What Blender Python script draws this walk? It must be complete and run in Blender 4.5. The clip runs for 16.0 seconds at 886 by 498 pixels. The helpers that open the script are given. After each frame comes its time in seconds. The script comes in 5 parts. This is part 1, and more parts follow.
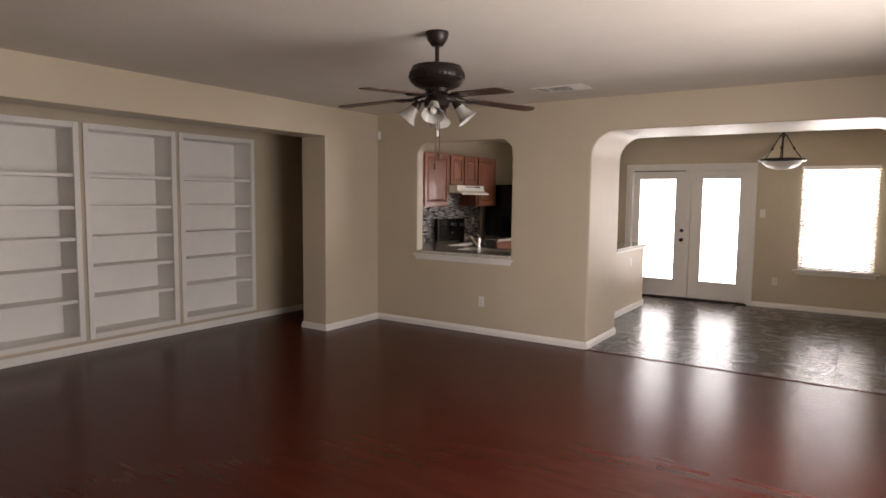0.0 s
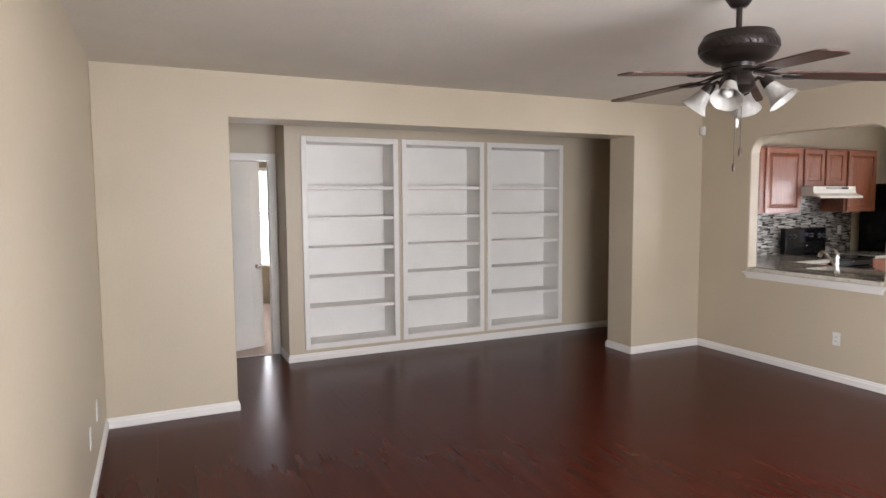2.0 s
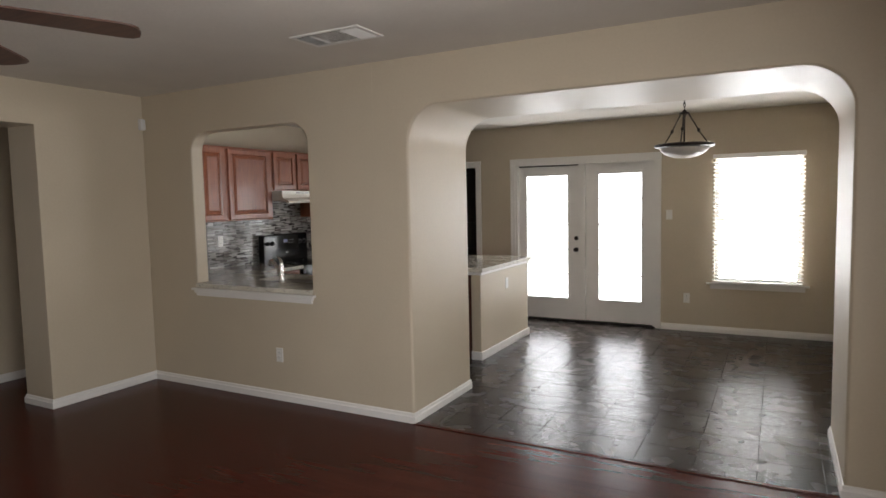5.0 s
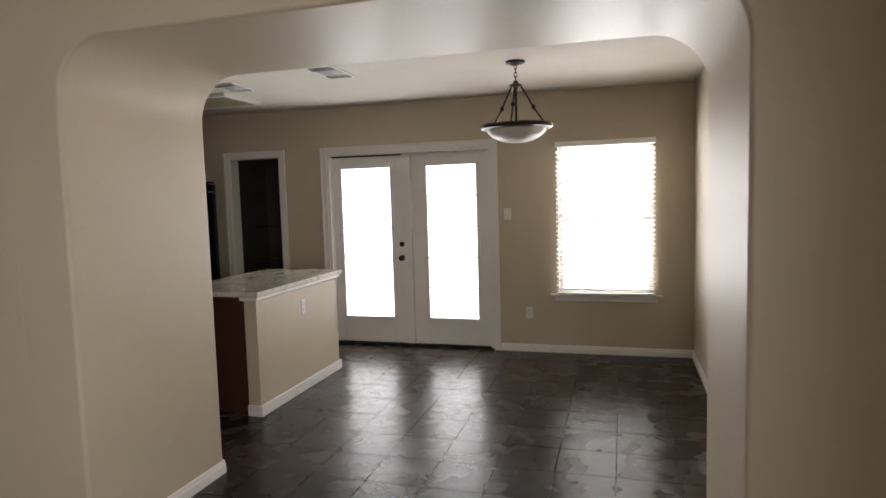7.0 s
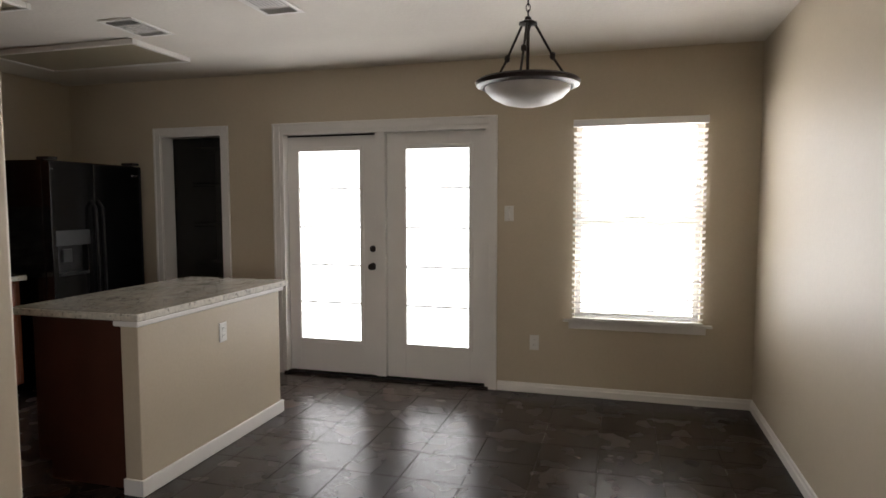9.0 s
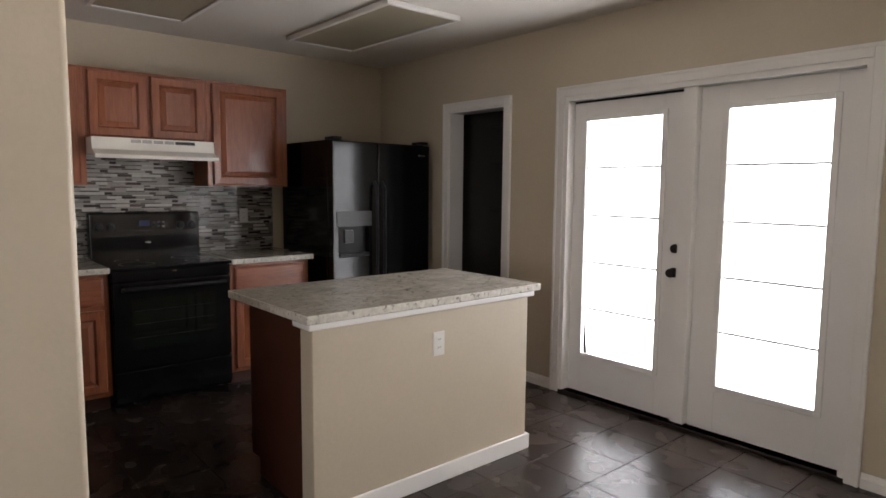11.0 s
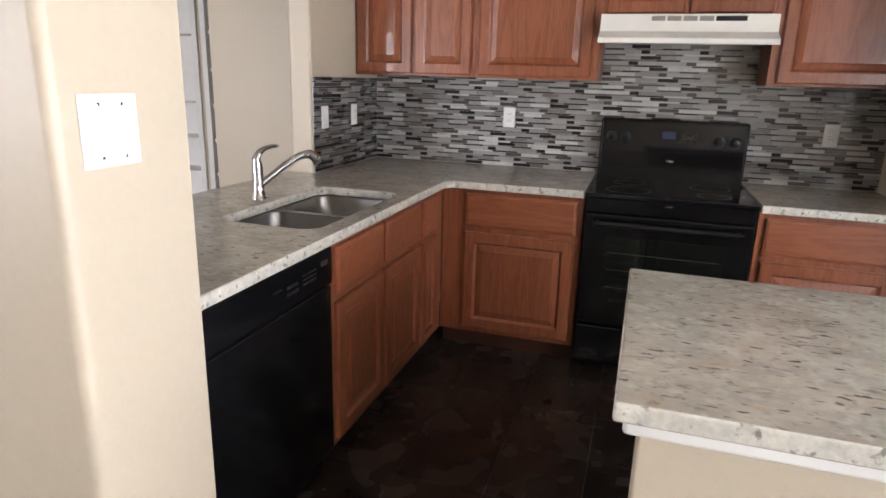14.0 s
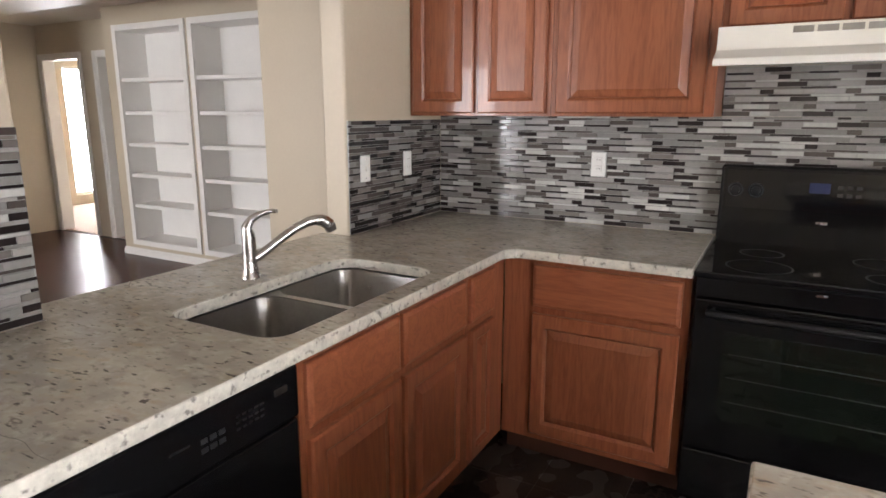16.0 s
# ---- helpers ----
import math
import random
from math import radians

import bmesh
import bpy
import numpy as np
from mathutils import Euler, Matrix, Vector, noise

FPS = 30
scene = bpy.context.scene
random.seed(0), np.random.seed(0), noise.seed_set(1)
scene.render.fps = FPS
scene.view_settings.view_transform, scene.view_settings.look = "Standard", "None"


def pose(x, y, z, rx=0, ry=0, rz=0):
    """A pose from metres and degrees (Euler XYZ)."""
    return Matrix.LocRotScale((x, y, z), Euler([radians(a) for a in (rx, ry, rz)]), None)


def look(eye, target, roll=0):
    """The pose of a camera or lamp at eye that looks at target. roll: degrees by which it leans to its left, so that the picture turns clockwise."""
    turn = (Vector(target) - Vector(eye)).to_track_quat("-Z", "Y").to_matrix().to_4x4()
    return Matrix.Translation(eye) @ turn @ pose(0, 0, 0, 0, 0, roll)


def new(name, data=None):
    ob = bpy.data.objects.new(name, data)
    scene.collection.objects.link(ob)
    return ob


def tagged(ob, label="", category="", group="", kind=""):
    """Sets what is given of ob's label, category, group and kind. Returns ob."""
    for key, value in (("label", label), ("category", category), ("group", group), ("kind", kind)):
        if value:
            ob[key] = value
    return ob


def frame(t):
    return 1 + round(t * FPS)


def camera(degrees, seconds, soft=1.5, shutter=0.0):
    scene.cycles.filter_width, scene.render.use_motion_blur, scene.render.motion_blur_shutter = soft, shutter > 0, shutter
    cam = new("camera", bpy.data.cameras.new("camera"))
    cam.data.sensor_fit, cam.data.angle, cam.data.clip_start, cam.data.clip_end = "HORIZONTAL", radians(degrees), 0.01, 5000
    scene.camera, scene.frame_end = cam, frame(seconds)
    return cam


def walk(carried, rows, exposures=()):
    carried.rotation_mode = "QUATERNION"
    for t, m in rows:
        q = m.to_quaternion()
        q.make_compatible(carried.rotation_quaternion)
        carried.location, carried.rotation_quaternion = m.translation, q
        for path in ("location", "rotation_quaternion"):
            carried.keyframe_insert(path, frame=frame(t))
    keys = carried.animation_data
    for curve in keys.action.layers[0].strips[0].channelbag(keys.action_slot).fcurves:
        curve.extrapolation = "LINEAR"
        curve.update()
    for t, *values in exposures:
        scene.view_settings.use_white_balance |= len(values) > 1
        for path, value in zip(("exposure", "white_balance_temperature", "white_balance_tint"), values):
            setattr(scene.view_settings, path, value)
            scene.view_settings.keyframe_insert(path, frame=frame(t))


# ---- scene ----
cam = camera(71.0, 16.0, 1.6)
PATH = [
    (0, (5.038, -6.126, 1.573), (3.94, -4.463, 1.404), 0.6),
    (0.5, (5.031, -5.948, 1.566), (3.657, -4.506, 1.385), 0.8),
    (1, (4.942, -5.764, 1.56), (3.342, -4.576, 1.385), 0.7),
    (1.5, (5.006, -5.583, 1.637), (3.26, -4.624, 1.463), -0.2),
    (2, (4.929, -5.38, 1.621), (3.122, -4.538, 1.46), -0.4),
    (2.5, (4.926, -5.194, 1.619), (3.102, -4.39, 1.46), -0.8),
    (3, (4.901, -5.009, 1.587), (3.105, -4.144, 1.425), -0.4),
    (3.5, (4.944, -4.764, 1.572), (3.245, -3.718, 1.436), -0.3),
    (4, (4.894, -4.424, 1.572), (3.388, -3.115, 1.433), -0.2),
    (4.5, (4.946, -4.178, 1.607), (3.691, -2.627, 1.458), -0.3),
    (5, (5.051, -3.716, 1.589), (4.104, -1.961, 1.434), -1.2),
    (5.2, (5.022, -3.611, 1.611), (4.226, -1.783, 1.454), -1.3),
    (7.3, (5.008, -1.829, 1.525), (4.472, 0.091, 1.362), -1.1),
    (7.5, (4.933, -1.702, 1.48), (4.4, 0.221, 1.343), -0.4),
    (8, (4.933, -1.404, 1.457), (4.368, 0.509, 1.305), -0.3),
    (8.2, (4.788, -1.264, 1.465), (4.264, 0.661, 1.319), -0.1),
    (10.3, (4.71, 0.257, 1.408), (3.838, 2.049, 1.236), 0.2),
    (10.5, (4.759, 0.376, 1.467), (3.671, 2.044, 1.282), 0.3),
    (11, (4.696, 0.585, 1.431), (3.189, 1.885, 1.233), 0.5),
    (11.5, (4.567, 0.752, 1.435), (2.82, 1.692, 1.187), 1.5),
    (12, (4.41, 1.119, 1.402), (2.495, 1.593, 1.075), 1.0),
    (12.5, (4.239, 1.357, 1.352), (2.28, 1.467, 0.962), 1.6),
    (13, (3.892, 1.468, 1.385), (1.951, 1.345, 0.92), 1.3),
    (13.5, (3.694, 1.618, 1.348), (1.783, 1.275, 0.864), 1.5),
    (14, (3.481, 1.752, 1.417), (1.642, 1.171, 0.886), 1.7),
    (14.5, (3.301, 1.751, 1.398), (1.512, 1.043, 0.851), 2.2),
    (15, (3.113, 1.757, 1.415), (1.373, 0.938, 0.864), 1.6),
    (15.5, (2.87, 1.797, 1.413), (1.195, 0.84, 0.885), 0.9),
    (16, (2.721, 1.751, 1.441), (1.011, 0.808, 1.011), 0.1),
]
EXPOSURE = [(0, -0.15, 6850, 18), (0.5, -0.12, 6950, 20), (1.0, 0.1, 6800, 17), (1.5, 0.5, 6400, 13), (2.0, 0.75, 6120, 13), (3.0, 0.75, 6150, 13), (3.5, 0.65, 6300, 12), (4.0, 0.3, 6350, 11), (4.5, -0.1, 6400, 11), (5.2, -0.35, 6300, 10), (7.4, -0.5, 6500, 12),
            (8.2, -0.55, 6500, 12), (10.4, -0.85, 6300, 11), (11.0, -0.15, 6250, 14), (11.5, 0.4, 6150, 17), (12.0, 0.6, 5900, 13), (12.5, 0.65, 5950, 13), (13.5, 0.75, 5950, 13), (16, 0.85, 6200, 13)]
walk(cam, [(t, look(eye, target, roll)) for t, eye, target, roll in PATH], EXPOSURE)

# ---- light ----
world = bpy.data.worlds.new("world")
scene.world = world
world.use_nodes = True
wn = world.node_tree
sky = wn.nodes.new("ShaderNodeTexSky")
sky.sky_type = "NISHITA"
sky.sun_disc = False
sky.sun_elevation = radians(55)
sky.sun_rotation = radians(150)
wn.links.new(sky.outputs[0], wn.nodes["Background"].inputs[0])
wn.nodes["Background"].inputs[1].default_value = 0.12
sun = new("sun", bpy.data.lights.new("sun", "SUN"))
sun.data.energy, sun.data.angle, sun.data.color = 2.5, radians(0.6), (1.0, 0.95, 0.88)
sun.matrix_world = look((0, 0, 8), (-1.5, 2.6, 3.0))


def window_light(name, x, y, z, w, h, heading, power, color=(1.0, 0.98, 0.96)):
    """The sky's light through one window; heading: degrees about z in which it shines, 0 is +x."""
    d = bpy.data.lights.new(name, "AREA")
    d.shape, d.size, d.size_y, d.energy, d.color = "RECTANGLE", w, h, power, color
    ob = new(name, d)
    a = radians(heading)
    ob.matrix_world = look((x, y, z), (x + math.cos(a), y + math.sin(a), z - 0.12))
    return ob


window_light("daylight_dining_window", 4.855, 4.24, 1.31, 1.0, 1.6, -90, 95)
window_light("daylight_french_door", 2.88, 4.24, 1.08, 1.8, 1.8, -90, 95)
window_light("daylight_living_window", 6.0, -3.3, 1.33, 2.6, 1.45, 180, 155)
# Added fill from the unseen entry, not a known window.
window_light("fill_light_entry", 5.1, -9.2, 1.4, 1.0, 1.8, 90, 30)
window_light("daylight_bedroom", -5.35, -3.6, 1.25, 2.4, 2.4, 0, 170)
window_light("daylight_far_room", -3.6, -8.35, 1.2, 2.8, 2.3, 90, 230)

# ---- materials ----


def mat(name, base, rough=0.5, metal=0.0, var=0.12, scale=6.0, bump=0.05, fine=80.0, stretch=None, second=None, spec=0.5,
        random_shift=0.0, island=False, coat=0.0, rough_var=0.06, detail=5):
    m = bpy.data.materials.new(name)
    m.use_nodes = True
    nt = m.node_tree
    b = nt.nodes["Principled BSDF"]
    L = nt.links.new
    tc = nt.nodes.new("ShaderNodeTexCoord")
    mp = nt.nodes.new("ShaderNodeMapping")
    geo = nt.nodes.new("ShaderNodeNewGeometry")
    L(geo.outputs["Position"], mp.inputs[0])
    if stretch:
        mp.inputs["Scale"].default_value = stretch
    n1 = nt.nodes.new("ShaderNodeTexNoise")
    n1.inputs["Scale"].default_value = scale
    n1.inputs["Detail"].default_value = detail
    n2 = nt.nodes.new("ShaderNodeTexNoise")
    n2.inputs["Scale"].default_value = fine
    n2.inputs["Detail"].default_value = 3
    L(mp.outputs[0], n1.inputs[0])
    L(mp.outputs[0], n2.inputs[0])
    ramp = nt.nodes.new("ShaderNodeValToRGB")
    ramp.color_ramp.elements[0].position = 0.3
    ramp.color_ramp.elements[1].position = 0.7
    lo = [c * (1 - var) for c in base]
    hi = list(second) if second else [min(1, c * (1 + var)) for c in base]
    ramp.color_ramp.elements[0].color = (*lo, 1)
    ramp.color_ramp.elements[1].color = (*hi, 1)
    mx = nt.nodes.new("ShaderNodeMath")
    mx.operation = "MULTIPLY_ADD"
    L(n2.outputs[0], mx.inputs[0])
    mx.inputs[1].default_value = 0.35
    ad = nt.nodes.new("ShaderNodeMath")
    ad.operation = "MULTIPLY_ADD"
    L(n1.outputs[0], ad.inputs[0])
    ad.inputs[1].default_value = 0.65
    ad.inputs[2].default_value = 0.0
    L(ad.outputs[0], mx.inputs[2])
    L(mx.outputs[0], ramp.inputs[0])
    col = ramp.outputs[0]
    if random_shift:
        hsv = nt.nodes.new("ShaderNodeHueSaturation")
        r = nt.nodes.new("ShaderNodeMapRange")
        if island:
            L(geo.outputs["Random Per Island"], r.inputs[0])
        else:
            oi = nt.nodes.new("ShaderNodeObjectInfo")
            L(oi.outputs["Random"], r.inputs[0])
        r.inputs[3].default_value = 1 - random_shift
        r.inputs[4].default_value = 1 + random_shift
        L(r.outputs[0], hsv.inputs["Value"])
        L(col, hsv.inputs["Color"])
        col = hsv.outputs[0]
    L(col, b.inputs["Base Color"])
    rr = nt.nodes.new("ShaderNodeMapRange")
    L(n1.outputs[0], rr.inputs[0])
    rr.inputs[3].default_value = max(0.02, rough - rough_var)
    rr.inputs[4].default_value = min(1, rough + rough_var)
    L(rr.outputs[0], b.inputs["Roughness"])
    b.inputs["Metallic"].default_value = metal
    b.inputs["Specular IOR Level"].default_value = spec
    b.inputs["Coat Weight"].default_value = coat
    if bump:
        bp = nt.nodes.new("ShaderNodeBump")
        bp.inputs["Strength"].default_value = bump
        bp.inputs["Distance"].default_value = 0.004
        L(n2.outputs[0], bp.inputs["Height"])
        L(bp.outputs[0], b.inputs["Normal"])
    return m


def wood(name, base, dark, rough=0.35, along="z", rings=9.0, coat=0.2, shift=0.0):
    """Grain with long streaks and arches along one axis."""
    m = mat(name, base, rough, bump=0.0, coat=coat)
    nt = m.node_tree
    L = nt.links.new
    b = nt.nodes["Principled BSDF"]
    geo = nt.nodes.new("ShaderNodeNewGeometry")
    oi = nt.nodes.new("ShaderNodeObjectInfo")
    mul = nt.nodes.new("ShaderNodeVectorMath")
    mul.operation = "SCALE"
    mul.inputs[0].default_value = (7.0, 3.0, 5.0)
    L(oi.outputs["Random"], mul.inputs["Scale"])
    add = nt.nodes.new("ShaderNodeVectorMath")
    L(geo.outputs["Position"], add.inputs[0])
    L(mul.outputs[0], add.inputs[1])
    mp = nt.nodes.new("ShaderNodeMapping")
    L(add.outputs[0], mp.inputs[0])
    mp.inputs["Scale"].default_value = {"x": (0.12, 1, 1), "y": (1, 0.12, 1), "z": (1, 1, 0.12)}[along]
    n = nt.nodes.new("ShaderNodeTexNoise")
    n.inputs["Scale"].default_value = rings
    n.inputs["Detail"].default_value = 4
    n.inputs["Distortion"].default_value = 0.6
    L(mp.outputs[0], n.inputs[0])
    f = nt.nodes.new("ShaderNodeTexNoise")
    f.inputs["Scale"].default_value = 130
    f.inputs["Detail"].default_value = 2
    L(mp.outputs[0], f.inputs[0])
    s = nt.nodes.new("ShaderNodeMath")
    s.operation = "PINGPONG"
    s.inputs[1].default_value = 0.08
    L(n.outputs[0], s.inputs[0])
    a = nt.nodes.new("ShaderNodeMath")
    a.operation = "MULTIPLY_ADD"
    L(s.outputs[0], a.inputs[0])
    a.inputs[1].default_value = 6.0
    L(f.outputs[0], a.inputs[2])
    ramp = nt.nodes.new("ShaderNodeValToRGB")
    ramp.color_ramp.elements[0].position = 0.35
    ramp.color_ramp.elements[1].position = 0.95
    ramp.color_ramp.elements[0].color = (*dark, 1)
    ramp.color_ramp.elements[1].color = (*base, 1)
    L(a.outputs[0], ramp.inputs[0])
    hsv = nt.nodes.new("ShaderNodeHueSaturation")
    r = nt.nodes.new("ShaderNodeMapRange")
    L(oi.outputs["Random"], r.inputs[0])
    r.inputs[3].default_value = 1 - shift
    r.inputs[4].default_value = 1 + shift
    L(r.outputs[0], hsv.inputs["Value"])
    L(ramp.outputs[0], hsv.inputs["Color"])
    L(hsv.outputs[0], b.inputs["Base Color"])
    bp = nt.nodes.new("ShaderNodeBump")
    bp.inputs["Strength"].default_value = 0.04
    bp.inputs["Distance"].default_value = 0.002
    L(f.outputs[0], bp.inputs["Height"])
    L(bp.outputs[0], b.inputs["Normal"])
    return m


def granite(name):
    """Beige granite whose flecks and thin veins are drawn out along y."""
    m = mat(name, (0.40, 0.37, 0.32), 0.12, bump=0.0)
    nt = m.node_tree
    L = nt.links.new
    b = nt.nodes["Principled BSDF"]
    geo = nt.nodes.new("ShaderNodeNewGeometry")

    def mapped(along):
        mp = nt.nodes.new("ShaderNodeMapping")
        mp.inputs["Scale"].default_value = (1, along, 1)
        mp.inputs["Rotation"].default_value = (0, 0, 0.10)
        L(geo.outputs["Position"], mp.inputs[0])
        return mp.outputs[0]

    ways = {k: mapped(k) for k in (0.33, 0.5, 0.8)}

    def noise(along, scale, detail, dist):
        n = nt.nodes.new("ShaderNodeTexNoise")
        n.inputs["Scale"].default_value = scale
        n.inputs["Detail"].default_value = detail
        n.inputs["Distortion"].default_value = dist
        L(ways[along], n.inputs[0])
        return n.outputs[0]

    def ranged(value, lo, hi, top=1.0):
        r = nt.nodes.new("ShaderNodeMapRange")
        r.inputs[1].default_value, r.inputs[2].default_value, r.inputs[4].default_value = lo, hi, top
        L(value, r.inputs[0])
        return r.outputs[0]

    def blend(under, c, factor):
        mix = nt.nodes.new("ShaderNodeMix")
        mix.data_type = "RGBA"
        L(factor, mix.inputs[0])
        if isinstance(under, tuple):
            mix.inputs[6].default_value = (*under, 1)
        else:
            L(under, mix.inputs[6])
        mix.inputs[7].default_value = (*c, 1)
        return mix.outputs[2]

    o = blend((0.385, 0.35, 0.295), (0.50, 0.465, 0.40), ranged(noise(0.8, 6, 4, 0.6), 0.36, 0.64))
    o = blend(o, (0.33, 0.305, 0.265), ranged(noise(0.5, 20, 4, 0.2), 0.46, 0.68, 0.7))
    o = blend(o, (0.58, 0.55, 0.485), ranged(noise(0.8, 42, 3, 0.2), 0.52, 0.75, 0.7))
    o = blend(o, (0.43, 0.34, 0.235), ranged(noise(0.5, 30, 3, 0.2), 0.58, 0.74, 0.6))
    o = blend(o, (0.22, 0.20, 0.175), ranged(noise(0.5, 62, 4, 0.2), 0.57, 0.72, 0.85))
    o = blend(o, (0.10, 0.09, 0.08), ranged(noise(0.33, 78, 2, 0.1), 0.64, 0.70, 0.9))
    # thin veins where a slow noise crosses its middle, broken by another
    v = nt.nodes.new("ShaderNodeMath")
    v.operation = "SUBTRACT"
    L(noise(0.33, 5.0, 4, 0.3), v.inputs[0])
    v.inputs[1].default_value = 0.5
    w = nt.nodes.new("ShaderNodeMath")
    w.operation = "ABSOLUTE"
    L(v.outputs[0], w.inputs[0])
    gate = nt.nodes.new("ShaderNodeMath")
    gate.operation = "MULTIPLY"
    L(ranged(w.outputs[0], 0.006, 0.001, 0.7), gate.inputs[0])
    L(ranged(noise(0.8, 9, 2, 0.0), 0.52, 0.60), gate.inputs[1])
    o = blend(o, (0.15, 0.13, 0.11), gate.outputs[0])
    L(o, b.inputs["Base Color"])
    return m


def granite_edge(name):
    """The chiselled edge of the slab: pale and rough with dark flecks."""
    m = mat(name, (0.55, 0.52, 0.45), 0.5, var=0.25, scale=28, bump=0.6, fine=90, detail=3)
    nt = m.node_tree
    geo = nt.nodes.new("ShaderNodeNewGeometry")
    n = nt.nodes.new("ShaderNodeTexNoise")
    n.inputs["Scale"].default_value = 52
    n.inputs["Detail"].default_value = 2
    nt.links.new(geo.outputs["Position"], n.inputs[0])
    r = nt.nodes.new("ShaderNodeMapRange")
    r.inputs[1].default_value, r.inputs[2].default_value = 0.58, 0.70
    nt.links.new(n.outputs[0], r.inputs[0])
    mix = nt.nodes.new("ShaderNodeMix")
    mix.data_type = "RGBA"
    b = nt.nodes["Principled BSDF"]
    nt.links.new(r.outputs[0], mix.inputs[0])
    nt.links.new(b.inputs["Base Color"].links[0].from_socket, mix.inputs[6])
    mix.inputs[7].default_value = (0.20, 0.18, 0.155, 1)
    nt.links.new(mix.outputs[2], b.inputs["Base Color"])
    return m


M = {}
M["wall"] = mat("beige_wall_paint", (0.50, 0.43, 0.325), 0.44, var=0.05, scale=1.6, bump=0.14, fine=55, spec=0.45)
M["wall_sheen"] = M["wall"]
M["ceiling"] = mat("white_textured_ceiling", (0.67, 0.63, 0.57), 0.85, var=0.04, scale=3, bump=0.5, fine=38, spec=0.2)
M["white"] = mat("white_trim_paint", (0.74, 0.72, 0.69), 0.35, var=0.03, scale=5, bump=0.03)
M["shelfwhite"] = mat("white_shelf_paint", (0.77, 0.75, 0.72), 0.4, var=0.04, scale=4, bump=0.04)
M["plate"] = mat("white_plastic", (0.68, 0.67, 0.64), 0.3, var=0.02, bump=0)
M["laminate"] = mat("cherry_laminate", (0.057, 0.0105, 0.006), 0.25, var=0.1, scale=14, bump=0.0, fine=70, stretch=(0.1, 1.0, 1.0), second=(0.070, 0.0132, 0.0074), rough_var=0.0, detail=1.5)


def strips(m, length, width, amount):
    """Varies the tone strip by strip, as three-strip laminate does."""
    nt = m.node_tree
    L = nt.links.new
    b = nt.nodes["Principled BSDF"]
    b.inputs["Specular IOR Level"].default_value = 0.13
    geo = nt.nodes.new("ShaderNodeNewGeometry")
    sep = nt.nodes.new("ShaderNodeSeparateXYZ")
    L(geo.outputs["Position"], sep.inputs[0])

    def op(kind, a, c=None):
        n = nt.nodes.new("ShaderNodeMath")
        n.operation = kind
        for k, v in enumerate((a, c)):
            if v is None:
                continue
            if isinstance(v, (int, float)):
                n.inputs[k].default_value = v
            else:
                L(v, n.inputs[k])
        return n.outputs[0]

    row = op("FLOOR", op("DIVIDE", sep.outputs[1], width))
    shift = op("FRACT", op("MULTIPLY", row, 0.37))
    cell = op("FLOOR", op("ADD", op("DIVIDE", sep.outputs[0], length), shift))
    comb = nt.nodes.new("ShaderNodeCombineXYZ")
    L(row, comb.inputs[0])
    L(cell, comb.inputs[1])
    wnz = nt.nodes.new("ShaderNodeTexWhiteNoise")
    L(comb.outputs[0], wnz.inputs[0])
    mr = nt.nodes.new("ShaderNodeMapRange")
    mr.inputs[3].default_value, mr.inputs[4].default_value = 1 - amount, 1 + amount
    L(wnz.outputs[0], mr.inputs[0])
    hsv = nt.nodes.new("ShaderNodeHueSaturation")
    L(mr.outputs[0], hsv.inputs["Value"])
    L(b.inputs["Base Color"].links[0].from_socket, hsv.inputs["Color"])
    L(hsv.outputs[0], b.inputs["Base Color"])


def clouded(m, scale, color, lo, hi, most, detail=5):
    """Lays soft patches of another colour over a material."""
    nt = m.node_tree
    b = nt.nodes["Principled BSDF"]
    geo = nt.nodes.new("ShaderNodeNewGeometry")
    n = nt.nodes.new("ShaderNodeTexNoise")
    n.inputs["Scale"].default_value = scale
    n.inputs["Detail"].default_value = detail
    n.inputs["Distortion"].default_value = 0.4
    nt.links.new(geo.outputs["Position"], n.inputs[0])
    r = nt.nodes.new("ShaderNodeMapRange")
    r.inputs[1].default_value, r.inputs[2].default_value, r.inputs[4].default_value = lo, hi, most
    nt.links.new(n.outputs[0], r.inputs[0])
    mix = nt.nodes.new("ShaderNodeMix")
    mix.data_type = "RGBA"
    nt.links.new(r.outputs[0], mix.inputs[0])
    nt.links.new(b.inputs["Base Color"].links[0].from_socket, mix.inputs[6])
    mix.inputs[7].default_value = (*color, 1)
    nt.links.new(mix.outputs[2], b.inputs["Base Color"])


strips(M["laminate"], 0.44, 0.0643, 0.10)
M["tile_floor"] = mat("dark_slate_floor_tile", (0.017, 0.0125, 0.0105), 0.27, var=0.3, scale=6, bump=0.12, fine=30, spec=0.28, second=(0.034, 0.0245, 0.0195), random_shift=0.25, rough_var=0.03, detail=1.5)
clouded(M["tile_floor"], 3.0, (0.056, 0.033, 0.023), 0.35, 0.90, 0.45, 1)
clouded(M["tile_floor"], 5.0, (0.048, 0.043, 0.039), 0.40, 0.95, 0.3, 1)
M["grout_floor"] = mat("dark_grout", (0.085, 0.072, 0.062), 0.6)
M["grey_plastic"] = mat("grey_plastic", (0.028, 0.028, 0.03), 0.3, var=0.05, bump=0)
M["carpet"] = mat("beige_carpet", (0.62, 0.52, 0.46), 0.95, var=0.15, scale=30, bump=0.8, fine=200)
M["cab"] = wood("cherry_oak_cabinet", (0.292, 0.095, 0.042), (0.205, 0.060, 0.026), 0.33, "z", 10, 0.25, 0.05)
